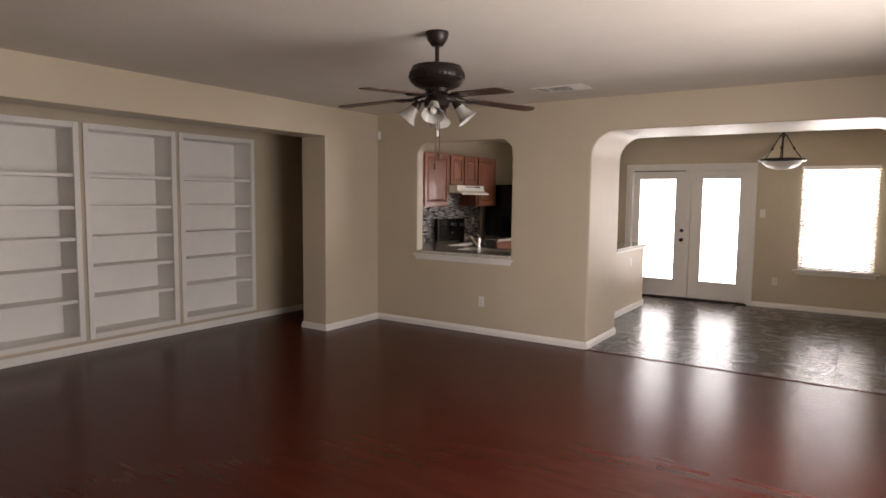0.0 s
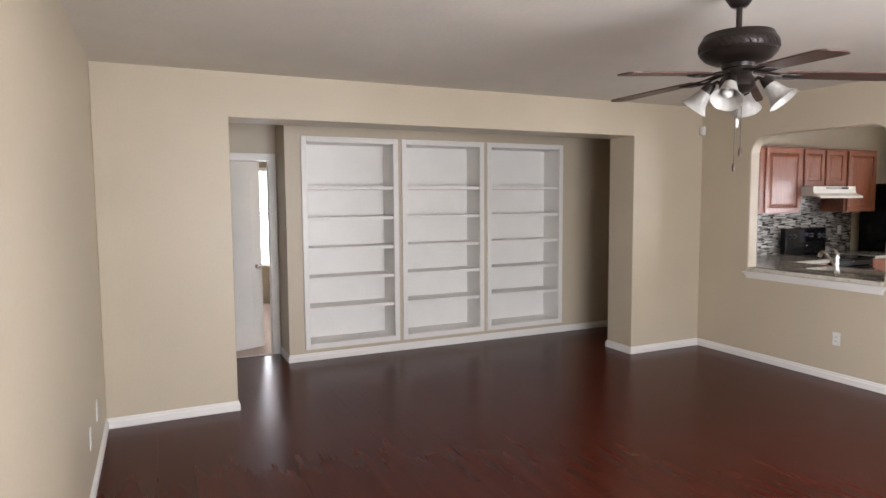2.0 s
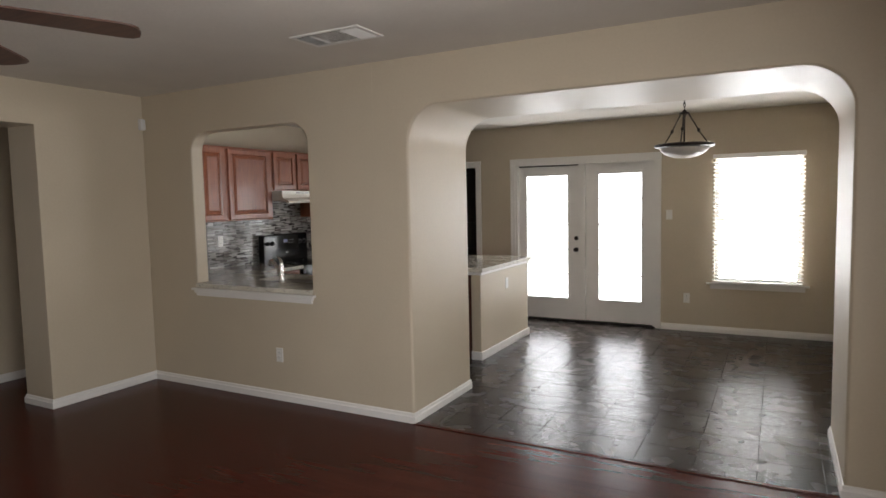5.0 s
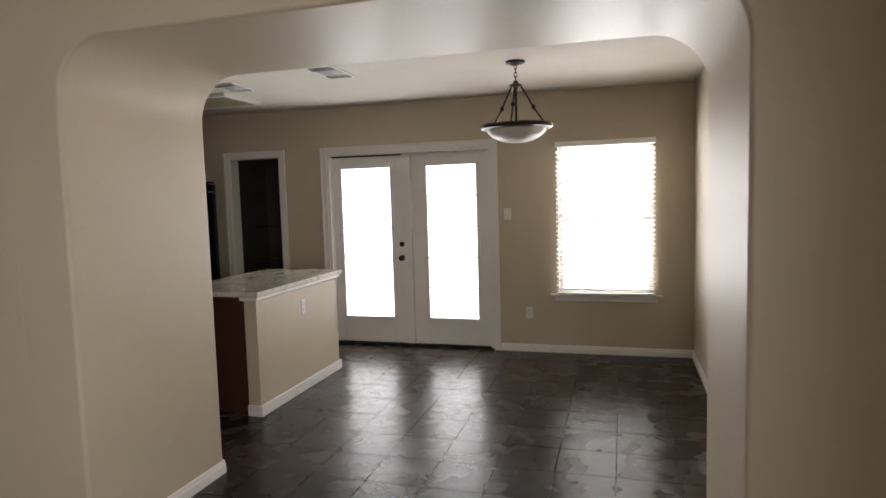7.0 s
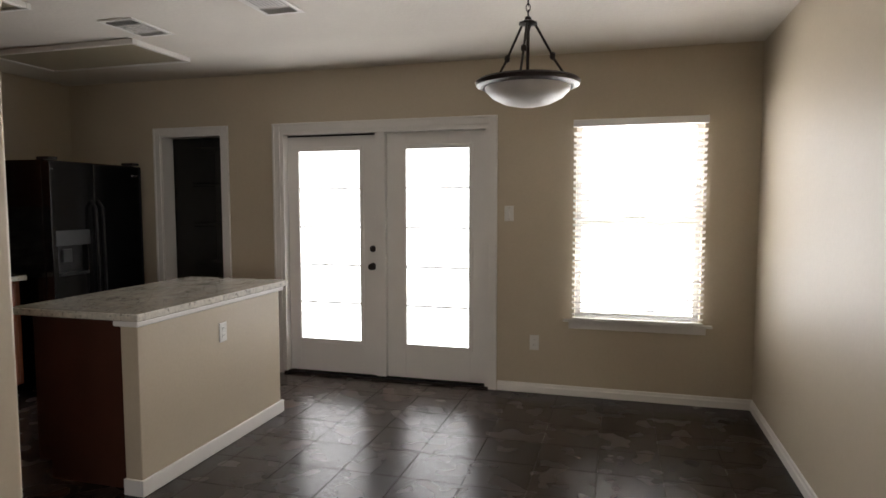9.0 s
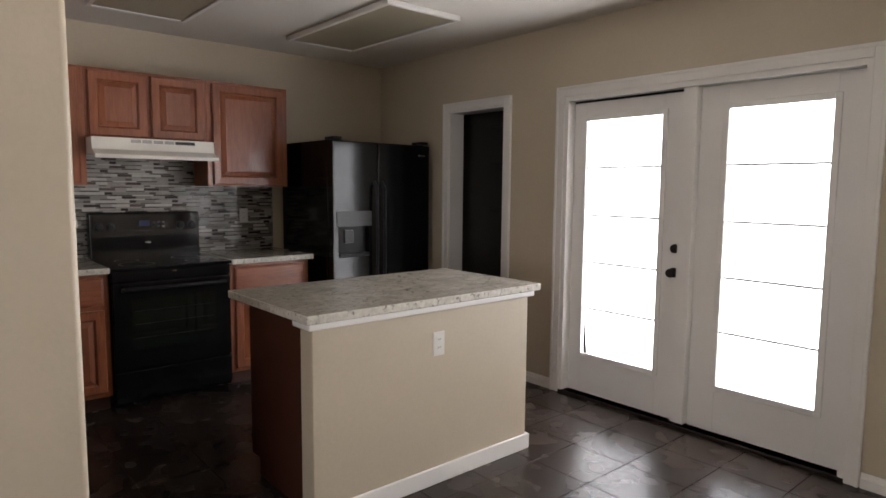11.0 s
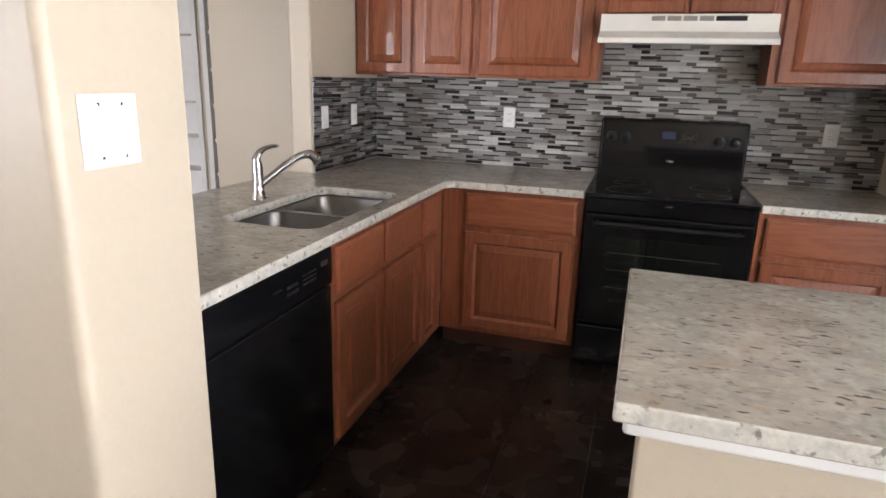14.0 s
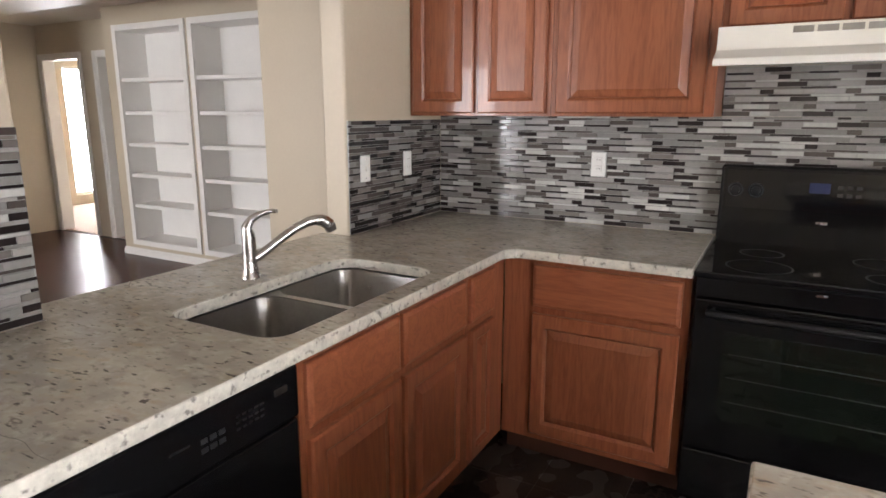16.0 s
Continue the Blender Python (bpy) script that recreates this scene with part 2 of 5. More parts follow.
M["cab_h"] = wood("cherry_oak_cabinet_across", (0.295, 0.095, 0.042), (0.215, 0.064, 0.028), 0.33, "y", 10, 0.25, 0.05)
# Cherry darkened for toe kicks and island side: shade put into the colour.
M["cab_shaded"] = mat("shaded_cabinet_cherry", (0.055, 0.017, 0.009), 0.5, bump=0.02)
M["granite"] = granite("beige_speckled_granite")
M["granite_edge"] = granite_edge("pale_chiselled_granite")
M["black"] = mat("black_appliance_enamel", (0.006, 0.006, 0.0065), 0.12, var=0.1, bump=0.02, fine=120, spec=0.35)
M["black_matte"] = mat("black_plastic", (0.009, 0.009, 0.0095), 0.4, var=0.1, spec=0.3)
M["blackglass"] = mat("black_glass", (0.006, 0.006, 0.007), 0.05, var=0.1, bump=0)
# The garden's green reflection is put into this glass colour.
M["ovenglass"] = mat("oven_glass_green_reflection", (0.008, 0.0105, 0.008), 0.04, var=0.1, bump=0, coat=0.3)
M["steel"] = mat("brushed_steel", (0.62, 0.60, 0.58), 0.26, 1.0, var=0.06, scale=20, bump=0.02)
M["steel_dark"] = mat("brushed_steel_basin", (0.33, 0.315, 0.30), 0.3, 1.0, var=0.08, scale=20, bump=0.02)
M["bronze"] = mat("oil_rubbed_bronze", (0.020, 0.014, 0.012), 0.38, 0.5, var=0.35, scale=30, bump=0.05)
M["blade"] = wood("dark_walnut_blade", (0.075, 0.032, 0.022), (0.035, 0.016, 0.012), 0.4, "x", 14, 0.1)
M["frosted"] = mat("frosted_alabaster_glass", (0.60, 0.58, 0.55), 0.35, var=0.06, scale=14, bump=0.02)
M["shade_glass"] = mat("frosted_lamp_glass", (0.40, 0.385, 0.36), 0.3, var=0.15, scale=30, bump=0.02)
M["hood"] = mat("almond_enamel", (0.80, 0.77, 0.70), 0.25, var=0.02, bump=0)
M["blind"] = mat("white_blind_slat", (0.85, 0.84, 0.82), 0.45, var=0.02, bump=0)
M["brick_out"] = mat("outdoor_pale_fence", (0.55, 0.5, 0.45), 0.9)
M["grass"] = mat("outdoor_lawn", (0.10, 0.14, 0.05), 0.95, var=0.3, scale=3)
# The unlit closet's darkness is put into this colour.
M["dark"] = mat("pantry_paint_with_shade", (0.07, 0.062, 0.052), 0.7)


def glass(name):
    m = bpy.data.materials.new(name)
    m.use_nodes = True
    b = m.node_tree.nodes["Principled BSDF"]
    b.inputs["Transmission Weight"].default_value = 1
    b.inputs["Roughness"].default_value = 0.01
    b.inputs["IOR"].default_value = 1.1
    return m


M["glass"] = glass("window_glass")

# ---- mesh tools ----


def box(bm, x0, x1, y0, y1, z0, z1):
    v = [bm.verts.new((x, y, z)) for x in (x0, x1) for y in (y0, y1) for z in (z0, z1)]
    for f in ((0, 1, 3, 2), (4, 6, 7, 5), (0, 4, 5, 1), (2, 3, 7, 6), (0, 2, 6, 4), (1, 5, 7, 3)):
        bm.faces.new([v[i] for i in f])
    return v


def cyl(bm, p, q, r0, r1=None, n=20, caps=True):
    """A round bar from p to q."""
    r1 = r0 if r1 is None else r1
    p, q = Vector(p), Vector(q)
    turn = (q - p).to_track_quat("Z", "Y").to_matrix()
    rings = []
    for c, r in ((p, r0), (q, r1)):
        rings.append([bm.verts.new(c + turn @ Vector((r * math.cos(2 * math.pi * i / n), r * math.sin(2 * math.pi * i / n), 0))) for i in range(n)])
    for i in range(n):
        bm.faces.new((rings[0][i], rings[0][(i + 1) % n], rings[1][(i + 1) % n], rings[1][i]))
    if caps:
        bm.faces.new(list(reversed(rings[0])))
        bm.faces.new(rings[1])


def lathe(bm, profile, n=32, centre=(0, 0, 0), wave=0.0, waves=8):
    """Turns (r, z) pairs about z; wave scallops the last ring."""
    rings = []
    for k, (r, z) in enumerate(profile):
        w = wave * k / max(1, len(profile) - 1)
        rings.append([bm.verts.new((centre[0] + (r + w * r * math.cos(waves * 2 * math.pi * i / n)) * math.cos(2 * math.pi * i / n),
                                    centre[1] + (r + w * r * math.cos(waves * 2 * math.pi * i / n)) * math.sin(2 * math.pi * i / n), centre[2] + z)) for i in range(n)])
    for a, b in zip(rings, rings[1:]):
        for i in range(n):
            bm.faces.new((a[i], a[(i + 1) % n], b[(i + 1) % n], b[i]))


def tube(bm, pts, r, n=14):
    """A round bar along a list of points; r may be a list."""
    pts = [Vector(p) for p in pts]
    rs = r if isinstance(r, (list, tuple)) else [r] * len(pts)
    rings = []
    for i, p in enumerate(pts):
        d = (pts[min(i + 1, len(pts) - 1)] - pts[max(i - 1, 0)]).normalized()
        t = d.to_track_quat("Z", "Y").to_matrix()
        rings.append([bm.verts.new(p + t @ Vector((rs[i] * math.cos(2 * math.pi * k / n), rs[i] * math.sin(2 * math.pi * k / n), 0))) for k in range(n)])
    for a, b in zip(rings, rings[1:]):
        off = min(range(n), key=lambda s: (a[0].co - b[s].co).length)
        for i in range(n):
            bm.faces.new((a[i], a[(i + 1) % n], b[(i + 1 + off) % n], b[(i + off) % n]))
    bm.faces.new(list(reversed(rings[0])))
    bm.faces.new(rings[-1])


def mesh_of(name, bm, material, smooth=False, bevel=0.0, segments=2):
    bmesh.ops.recalc_face_normals(bm, faces=bm.faces)
    me = bpy.data.meshes.new(name)
    bm.to_mesh(me)
    bm.free()
    me.materials.append(M[material] if isinstance(material, str) else material)
    if smooth:
        me.shade_smooth()
        me.set_sharp_from_angle(angle=radians(40))
    return me


def part(name, bm, material, parent=None, label="", smooth=False, bevel=0.0, segments=2, kind="", category=""):
    ob = new(name, mesh_of(name, bm, material, smooth or bevel > 0))
    if bevel:
        md = ob.modifiers.new("bevel", "BEVEL")
        md.width, md.segments, md.limit_method, md.angle_limit = bevel, segments, "ANGLE", radians(40)
        md.harden_normals = True
    ob.parent = parent
    return tagged(ob, label, category, "", kind)


def boxes(name, material, parent, *bs, **kw):
    bm = bmesh.new()
    for b in bs:
        box(bm, *b)
    return part(name, bm, material, parent, **kw)


def thing(name, label, category, group="", at=(0, 0, 0)):
    e = new(name)
    e.empty_display_size = 0.1
    e.location = at
    return tagged(e, label, category, group)


def prism(name, outer, holes, axis, w0, w1, material, bevel=0.0, plain=None, **kw):
    """A flat slab with openings: outlines of (u, z), where u is x for axis y, y for axis x; for axis z they are (x, y)."""
    bm = bmesh.new()

    def at(u, z, w):
        return {"y": (u, w, z), "x": (w, u, z), "z": (u, z, w)}[axis]

    for w in (w0, w1):
        edges = []
        for loop in (outer, *holes):
            vs = [bm.verts.new(at(u, z, w)) for u, z in loop]
            edges += [bm.edges.new((vs[i], vs[(i + 1) % len(vs)])) for i in range(len(vs))]
        bmesh.ops.triangle_fill(bm, use_beauty=True, use_dissolve=False, edges=edges)
    bm.verts.ensure_lookup_table()
    half = len(bm.verts) // 2
    k = 0
    for loop in (outer, *holes):
        n = len(loop)
        for i in range(n):
            a, b = k + i, k + (i + 1) % n
            bm.faces.new((bm.verts[a], bm.verts[b], bm.verts[half + b], bm.verts[half + a]))
        k += n
    ob = part(name, bm, material, None, bevel=bevel, segments=3, kind="structure", **kw)
    if bevel and plain:
        me = ob.data
        w = me.attributes.new("bevel_weight_edge", "FLOAT", "EDGE")
        faces = {}
        for p in me.polygons:
            for k in p.edge_keys:
                faces.setdefault(tuple(sorted(k)), []).append(p.normal)
        for e in me.edges:
            f = faces[tuple(sorted(e.vertices))]
            c = [me.vertices[v].co for v in e.vertices]
            sharp = len(f) == 2 and f[0].dot(f[1]) < 0.75
            w.data[e.index].value = 1.0 if sharp and not all(abs(v[plain[0]] - plain[1]) < 0.01 for v in c) else 0.0
        ob.modifiers["bevel"].limit_method = "WEIGHT"
    return ob


def rect(u0, u1, z0, z1):
    return [(u0, z0), (u1, z0), (u1, z1), (u0, z1)]


def arched(u0, u1, z0, z1, r, n=8):
    """An opening with rounded upper corners."""
    p = [(u0, z0), (u1, z0)]
    for i in range(n + 1):
        a = math.pi / 2 * i / n
        p.append((u1 - r + r * math.cos(a), z1 - r + r * math.sin(a)))
    for i in range(n + 1):
        a = math.pi / 2 + math.pi / 2 * i / n
        p.append((u0 + r + r * math.cos(a), z1 - r + r * math.sin(a)))
    return p


def under(u0, u1, z0, z1, opening):
    """A wall outline with an opening that reaches its foot. opening starts with its two foot points."""
    rest = opening[2:]
    return [(u0, z0), (opening[0][0], z0)] + list(reversed(rest)) + [(opening[1][0], z0), (u1, z0), (u1, z1), (u0, z1)]


# ---- structure ----
CL, CK = 2.573, 2.53
XE = 5.83
AL, AR, AD = 2.785, 5.38, 0.93

prism("wall_pass", rect(-1.62, 2.4995, 0, 2.64), [arched(0.61, 1.89, 0.89, 2.21, 0.17)], "y", 0.0, 0.125, "wall", 0.014, (0, 2.4995),
      label="beige painted wall with a round-cornered opening to the kitchen")
prism("wall_arch", under(2.50, XE + 0.12, 0, 2.64, arched(AL, AR, 0, 2.243, 0.25, 12)), [], "y", 0.0, AD, "wall_sheen", 0.02, (0, 2.50),
      label="thick beige painted wall with a wide round-cornered opening")
prism("wall_west", under(-5.739, -0.0005, 0, 2.64, [(-4.84, 0), (-0.94, 0), (-0.94, 2.241), (-4.84, 2.241)]), [], "x", -0.37, 0.0, "wall", 0.006,
      label="beige painted wall with a wide square opening to the alcove")
prism("wall_south", rect(-0.37, 3.96, 0, 2.64), [], "y", -5.88, -5.74, "wall", 0.018, label="beige painted wall with rounded end")
BOOK = [(-4.045, -3.03), (-2.99, -2.005), (-1.965, -0.935)]
TR = 0.055
prism("wall_bookcase", rect(-4.20, -0.0005, 0, 2.64), [rect(a + TR - 0.022, b - TR + 0.022, 0.115 + TR - 0.022, 2.245 - TR + 0.022) for a, b in BOOK], "x", -1.29, -1.23, "wall",
      label="beige painted wall round three built-in bookcases")
prism("wall_bookcase_side", rect(-1.669, -1.291, 0, 2.64), [], "y", -4.20, -4.14, "wall", label="beige painted short return wall")
prism("wall_hall", [(-6.27, 0), (-6.07, 0), (-6.07, 2.04), (-5.35, 2.04), (-5.35, 0), (-5.02, 0), (-5.02, 2.04), (-4.27, 2.04), (-4.27, 0), (-4.14, 0), (-4.14, 2.64), (-6.27, 2.64)], [], "x", -1.79, -1.67, "wall",
      label="beige painted hall wall with two doorways")
prism("wall_hall_south", rect(-1.669, -0.371, 0, 2.64), [], "y", -6.27, -6.15, "wall", label="beige painted wall at the end of the hall")
prism("wall_hall_east", rect(-6.15, -5.741, 0, 2.64), [], "x", -0.49, -0.37, "wall", label="beige painted short wall")
prism("wall_east_living", rect(-9.0, -0.0005, 0, 2.64), [rect(-4.6, -2.0, 0.6, 2.05)], "x", XE, XE + 0.12, "wall", label="beige painted outer wall with a wide window opening")
prism("wall_entry_west", rect(-9.0, -5.881, 0, 2.64), [], "x", 3.55, 3.67, "wall", label="beige painted wall beside the entry")
# Unseen wall; its opening is added to let the entry fill in.
prism("wall_entry_south", rect(3.67, XE, 0, 2.64), [rect(4.6, 5.6, 0.5, 2.3)], "y", -9.12, -9.0, "wall", label="unseen beige entry wall with an opening added for fill light")
prism("wall_kitchen_west", rect(0.1255, 4.01, 0, 2.64), [], "x", -0.31, -0.19, "wall", label="beige painted kitchen wall")
prism("wall_dining_east", rect(AD + 0.001, 4.01, 0, 2.64), [], "x", 5.645, 5.77, "wall", label="beige painted dining wall")
prism("wall_north", under(-0.31, 5.77, 0, 2.64, [(0.80, 0), (1.43, 0), (1.43, 2.045), (0.80, 2.045)]),
      [rect(1.99, 3.77, 0.02, 2.045), rect(4.42, 5.29, 0.585, 2.03)], "y", 4.01, 4.15, "wall",
      label="beige painted wall with doorway, double door and window")
prism("ceiling_living", rect(-1.79, 5.95, -9.12, 0.0), [], "z", CL, CL + 0.05, "ceiling", label="white textured ceiling")
prism("ceiling_kitchen", rect(-0.31, 5.77, 0.125, 4.15), [], "z", CK, CK + 0.05, "ceiling", label="white textured kitchen ceiling")
prism("ceiling_alcove", [(-1.669, -6.149), (-0.3705, -6.149), (-0.3705, -0.001), (-1.229, -0.001), (-1.229, -4.201), (-1.669, -4.201)], [], "z", 2.42, 2.47, "ceiling", label="white alcove ceiling")
# closing rooms beyond
prism("ceiling_bedroom", rect(-5.12, -1.79, -5.32, -2.4), [], "z", 2.5, 2.55, "ceiling", label="white bedroom ceiling")
prism("wall_bedroom_west", rect(-5.32, -2.4, 0, 2.5), [rect(-4.3, -3.1, 0.60, 2.1)], "x", -5.12, -5.0, "wall", label="beige bedroom wall with a window opening")
prism("wall_bedroom_north", rect(-5.0, -1.791, 0, 2.5), [], "y", -2.52, -2.4, "wall", label="beige bedroom wall")
prism("wall_bedroom_south", rect(-5.0, -1.791, 0, 2.5), [], "y", -5.32, -5.20, "wall", label="beige bedroom wall")
prism("ceiling_far_room", rect(-5.0, -1.79, -8.12, -5.32), [], "z", 2.5, 2.55, "ceiling", label="white ceiling of the far room")
prism("wall_far_south", rect(-5.0, -1.79, 0, 2.5), [rect(-4.2, -3.02, 0.15, 2.12)], "y", -8.12, -8.0, "wall", label="beige wall with a tall window opening")
prism("wall_far_east", rect(-8.0, -6.271, 0, 2.5), [], "x", -1.79, -1.67, "wall", label="beige wall")
prism("wall_far_west", rect(-8.0, -5.321, 0, 2.5), [], "x", -5.0, -4.88, "wall", label="beige wall")
# pantry, with the closet's shade put into the wall colour
prism("wall_pantry", rect(4.151, 5.1, 0, 2.5), [], "x", 0.55, 0.60, "dark", label="pantry wall, darkened as if in shade")
prism("wall_pantry_side", rect(4.151, 5.1, 0, 2.5), [], "x", 1.63, 1.68, "dark", label="pantry wall, darkened as if in shade")
prism("wall_pantry_back", rect(0.60, 1.63, 0, 2.5), [], "y", 5.05, 5.1, "dark", label="pantry back wall, darkened as if in shade")
prism("ceiling_pantry", rect(0.55, 1.68, 4.151, 5.1), [], "z", 2.5, 2.55, "dark", label="pantry ceiling, darkened as if in shade")
floor_living = prism("floor_living", rect(-1.70, 5.95, -9.12, -0.008), [], "z", -0.06, -0.008, "grout_floor", label="dark cherry laminate plank floor")
floor_kitchen = prism("floor_kitchen", rect(-0.31, 5.95, -0.008, 5.1), [], "z", -0.06, -0.006, "grout_floor", label="dark slate-look tile floor")
prism("floor_bedroom", rect(-5.12, -1.701, -8.1, -2.4), [], "z", -0.05, 0.004, "carpet", label="beige carpet")
prism("ground", rect(-300, 300, -300, 300), [], "z", -0.25, -0.15, "grass", label="lawn outside")


def base_run(name, pts, h=0.075, d=0.015, closed=False):
    """Baseboard along a line of (x, y) points, room on its left hand."""
    bm = bmesh.new()
    prof = [(0.0, 0.0), (d, 0.0), (d, h * 0.62), (d * 0.6, h * 0.72), (d * 0.45, h * 0.92), (0.0, h)]
    n = len(pts)
    rings = []
    for i, p in enumerate(pts):
        P = Vector(p)
        a = (P - Vector(pts[i - 1])).normalized() if i else None
        b = (Vector(pts[i + 1]) - P).normalized() if i < n - 1 else None
        na = Vector((-a.y, a.x)) if a else None
        nb = Vector((-b.y, b.x)) if b else None
        if na is None:
            m = nb
        elif nb is None:
            m = na
        else:
            m = (na + nb).normalized()
            m = m / max(0.3, m.dot(na))
        rings.append([bm.verts.new((P.x + m.x * u, P.y + m.y * u, z + 0.001)) for u, z in prof])
    for r, s in zip(rings, rings[1:]):
        for k in range(len(prof)):
            bm.faces.new((r[k], s[k], s[(k + 1) % len(prof)], r[(k + 1) % len(prof)]))
    bm.faces.new(rings[0])
    bm.faces.new(list(reversed(rings[-1])))
    return part(name, bm, "white", None, "white moulded baseboard", kind="structure")


base_run("baseboard_pass", [(AL, AD), (AL, 0.0), (0.0, 0.0), (0.0, -0.94), (-0.37, -0.94), (-0.37, -0.0)])
base_run("baseboard_alcove", [(-0.37, -0.001), (-1.23, -0.001), (-1.23, -4.20), (-1.669, -4.20)])
base_run("baseboard_west", [(-0.37, -5.7), (-0.37, -4.84), (0.0, -4.84), (0.0, -5.74), (3.96, -5.74), (3.96, -5.88), (3.67, -5.88), (3.67, -7.5)])
base_run("baseboard_arch", [(XE, -5.0), (XE, 0.0), (AR, 0.0), (AR, AD), (5.645, AD), (5.645, 4.01), (3.84, 4.01)])
base_run("baseboard_arch_end", [(2.50, AD), (AL, AD)])
base_run("baseboard_north_middle", [(1.92, 4.01), (1.50, 4.01)])

M["display"] = mat("dim_blue_display", (0.03, 0.04, 0.10), 0.2, bump=0)

# ---- built-in bookcases ----


def bookcase(a, b):
    e = thing("bookcase", "white built-in bookcase with five empty shelves in the beige wall", "bookcase", "bookcases in the alcove", (-1.23, (a + b) / 2, 0.115))
    o = Vector(e.location)
    w = (b - a) / 2
    h = 2.13

    def loc(name, material, *bs, **kw):
        return boxes(name, material, e, *bs, **kw)

    loc("face_frame", "white", (0.001, 0.022, -w, -w + TR, 0, h), (0.001, 0.022, w - TR, w, 0, h), (0.001, 0.022, -w + TR, w - TR, 0, TR), (0.001, 0.022, -w + TR, w - TR, h - TR, h), bevel=0.004)
    D = -0.30
    loc("back", "shelfwhite", (D - 0.012, D, -w + TR, w - TR, TR, h - TR))
    loc("side", "shelfwhite", (D, 0.0, -w + TR - 0.018, -w + TR, TR, h - TR))
    loc("side", "shelfwhite", (D, 0.0, w - TR, w - TR + 0.018, TR, h - TR))
    loc("top", "shelfwhite", (D, 0.0, -w + TR, w - TR, h - TR, h - TR + 0.018))
    loc("bottom", "shelfwhite", (D, 0.0, -w + TR, w - TR, TR - 0.018, TR))
    for z in (1.756, 1.445, 1.139, 0.836, 0.531):
        z -= 0.115
        loc("shelf", "shelfwhite", (D, -0.004, -w + TR + 0.001, w - TR - 0.001, z - 0.034, z), bevel=0.002)
    return e


for a, b in BOOK:
    bookcase(a, b)


# ---- doors and windows ----


def casing(name, axis, pos, side, u0, u1, z1, w=0.065, z0=0.001, label="white moulded door casing", sill=False):
    """Trim round an opening on the wall face at pos; side is +1 or -1, the way it stands out."""
    bm = bmesh.new()
    steps = [(0, 0.010), (w * 0.55, 0.016), (w * 0.8, 0.022)]

    def bar(ua, ub, za, zb):
        d0, d1 = sorted((pos + side * 0.001, pos + side * 0.019))
        if axis == "y":
            box(bm, ua, ub, d0, d1, za, zb)
        else:
            box(bm, d0, d1, ua, ub, za, zb)

    bar(u0 - w, u0, z0, z1 + w)
    bar(u1, u1 + w, z0, z1 + w)
    bar(u0, u1, z1, z1 + w)
    # raised outer bead
    def bead(ua, ub, za, zb):
        d0, d1 = sorted((pos + side * 0.019, pos + side * 0.026))
        if axis == "y":
            box(bm, ua, ub, d0, d1, za, zb)
        else:
            box(bm, d0, d1, ua, ub, za, zb)
    bead(u0 - w, u0 - w + 0.018, z0, z1 + w)
    bead(u1 + w - 0.018, u1 + w, z0, z1 + w)
    bead(u0 - w + 0.018, u1 + w - 0.018, z1 + w - 0.018, z1 + w)
    return part(name, bm, "white", None, label, bevel=0.003, kind="structure")


casing("door_casing_french", "y", 4.01, -1, 1.99, 3.77, 2.045)
casing("door_casing_pantry", "y", 4.01, -1, 0.80, 1.43, 2.045)
casing("door_casing_bedroom", "x", -1.67, 1, -5.02, -4.27, 2.04, 0.055)
casing("door_casing_hall", "x", -1.67, 1, -6.07, -5.35, 2.04, 0.055)
# jambs
boxes("door_jamb_french", "white", None, (1.99, 2.02, 4.0, 4.149, 0.02, 2.045), (3.74, 3.77, 4.0, 4.149, 0.02, 2.045), (2.02, 3.74, 4.0, 4.149, 2.015, 2.045), (2.832, 2.913, 4.02, 4.12, 0.03, 2.014), kind="structure", label="white door frame")
boxes("threshold_french", "bronze", None, (1.99, 3.77, 4.0, 4.149, 0.0, 0.02), kind="structure", label="dark metal threshold", bevel=0.003)
boxes("door_jamb_pantry", "white", None, (0.80, 0.815, 4.0, 4.149, 0.001, 2.045), (1.415, 1.43, 4.0, 4.149, 0.001, 2.045), (0.815, 1.415, 4.0, 4.149, 2.03, 2.045), kind="structure", label="white door frame")
boxes("door_jamb_bedroom", "white", None, (-1.80, -1.66, -5.02, -5.005, 0.005, 2.04), (-1.80, -1.66, -4.285, -4.27, 0.005, 2.04), (-1.80, -1.66, -5.005, -4.285, 2.025, 2.04), kind="structure", label="white door frame")
boxes("door_jamb_hall", "white", None, (-1.80, -1.66, -6.07, -6.055, 0.005, 2.04), (-1.80, -1.66, -5.365, -5.35, 0.005, 2.04), (-1.80, -1.66, -6.055, -5.365, 2.025, 2.04), kind="structure", label="white door frame")


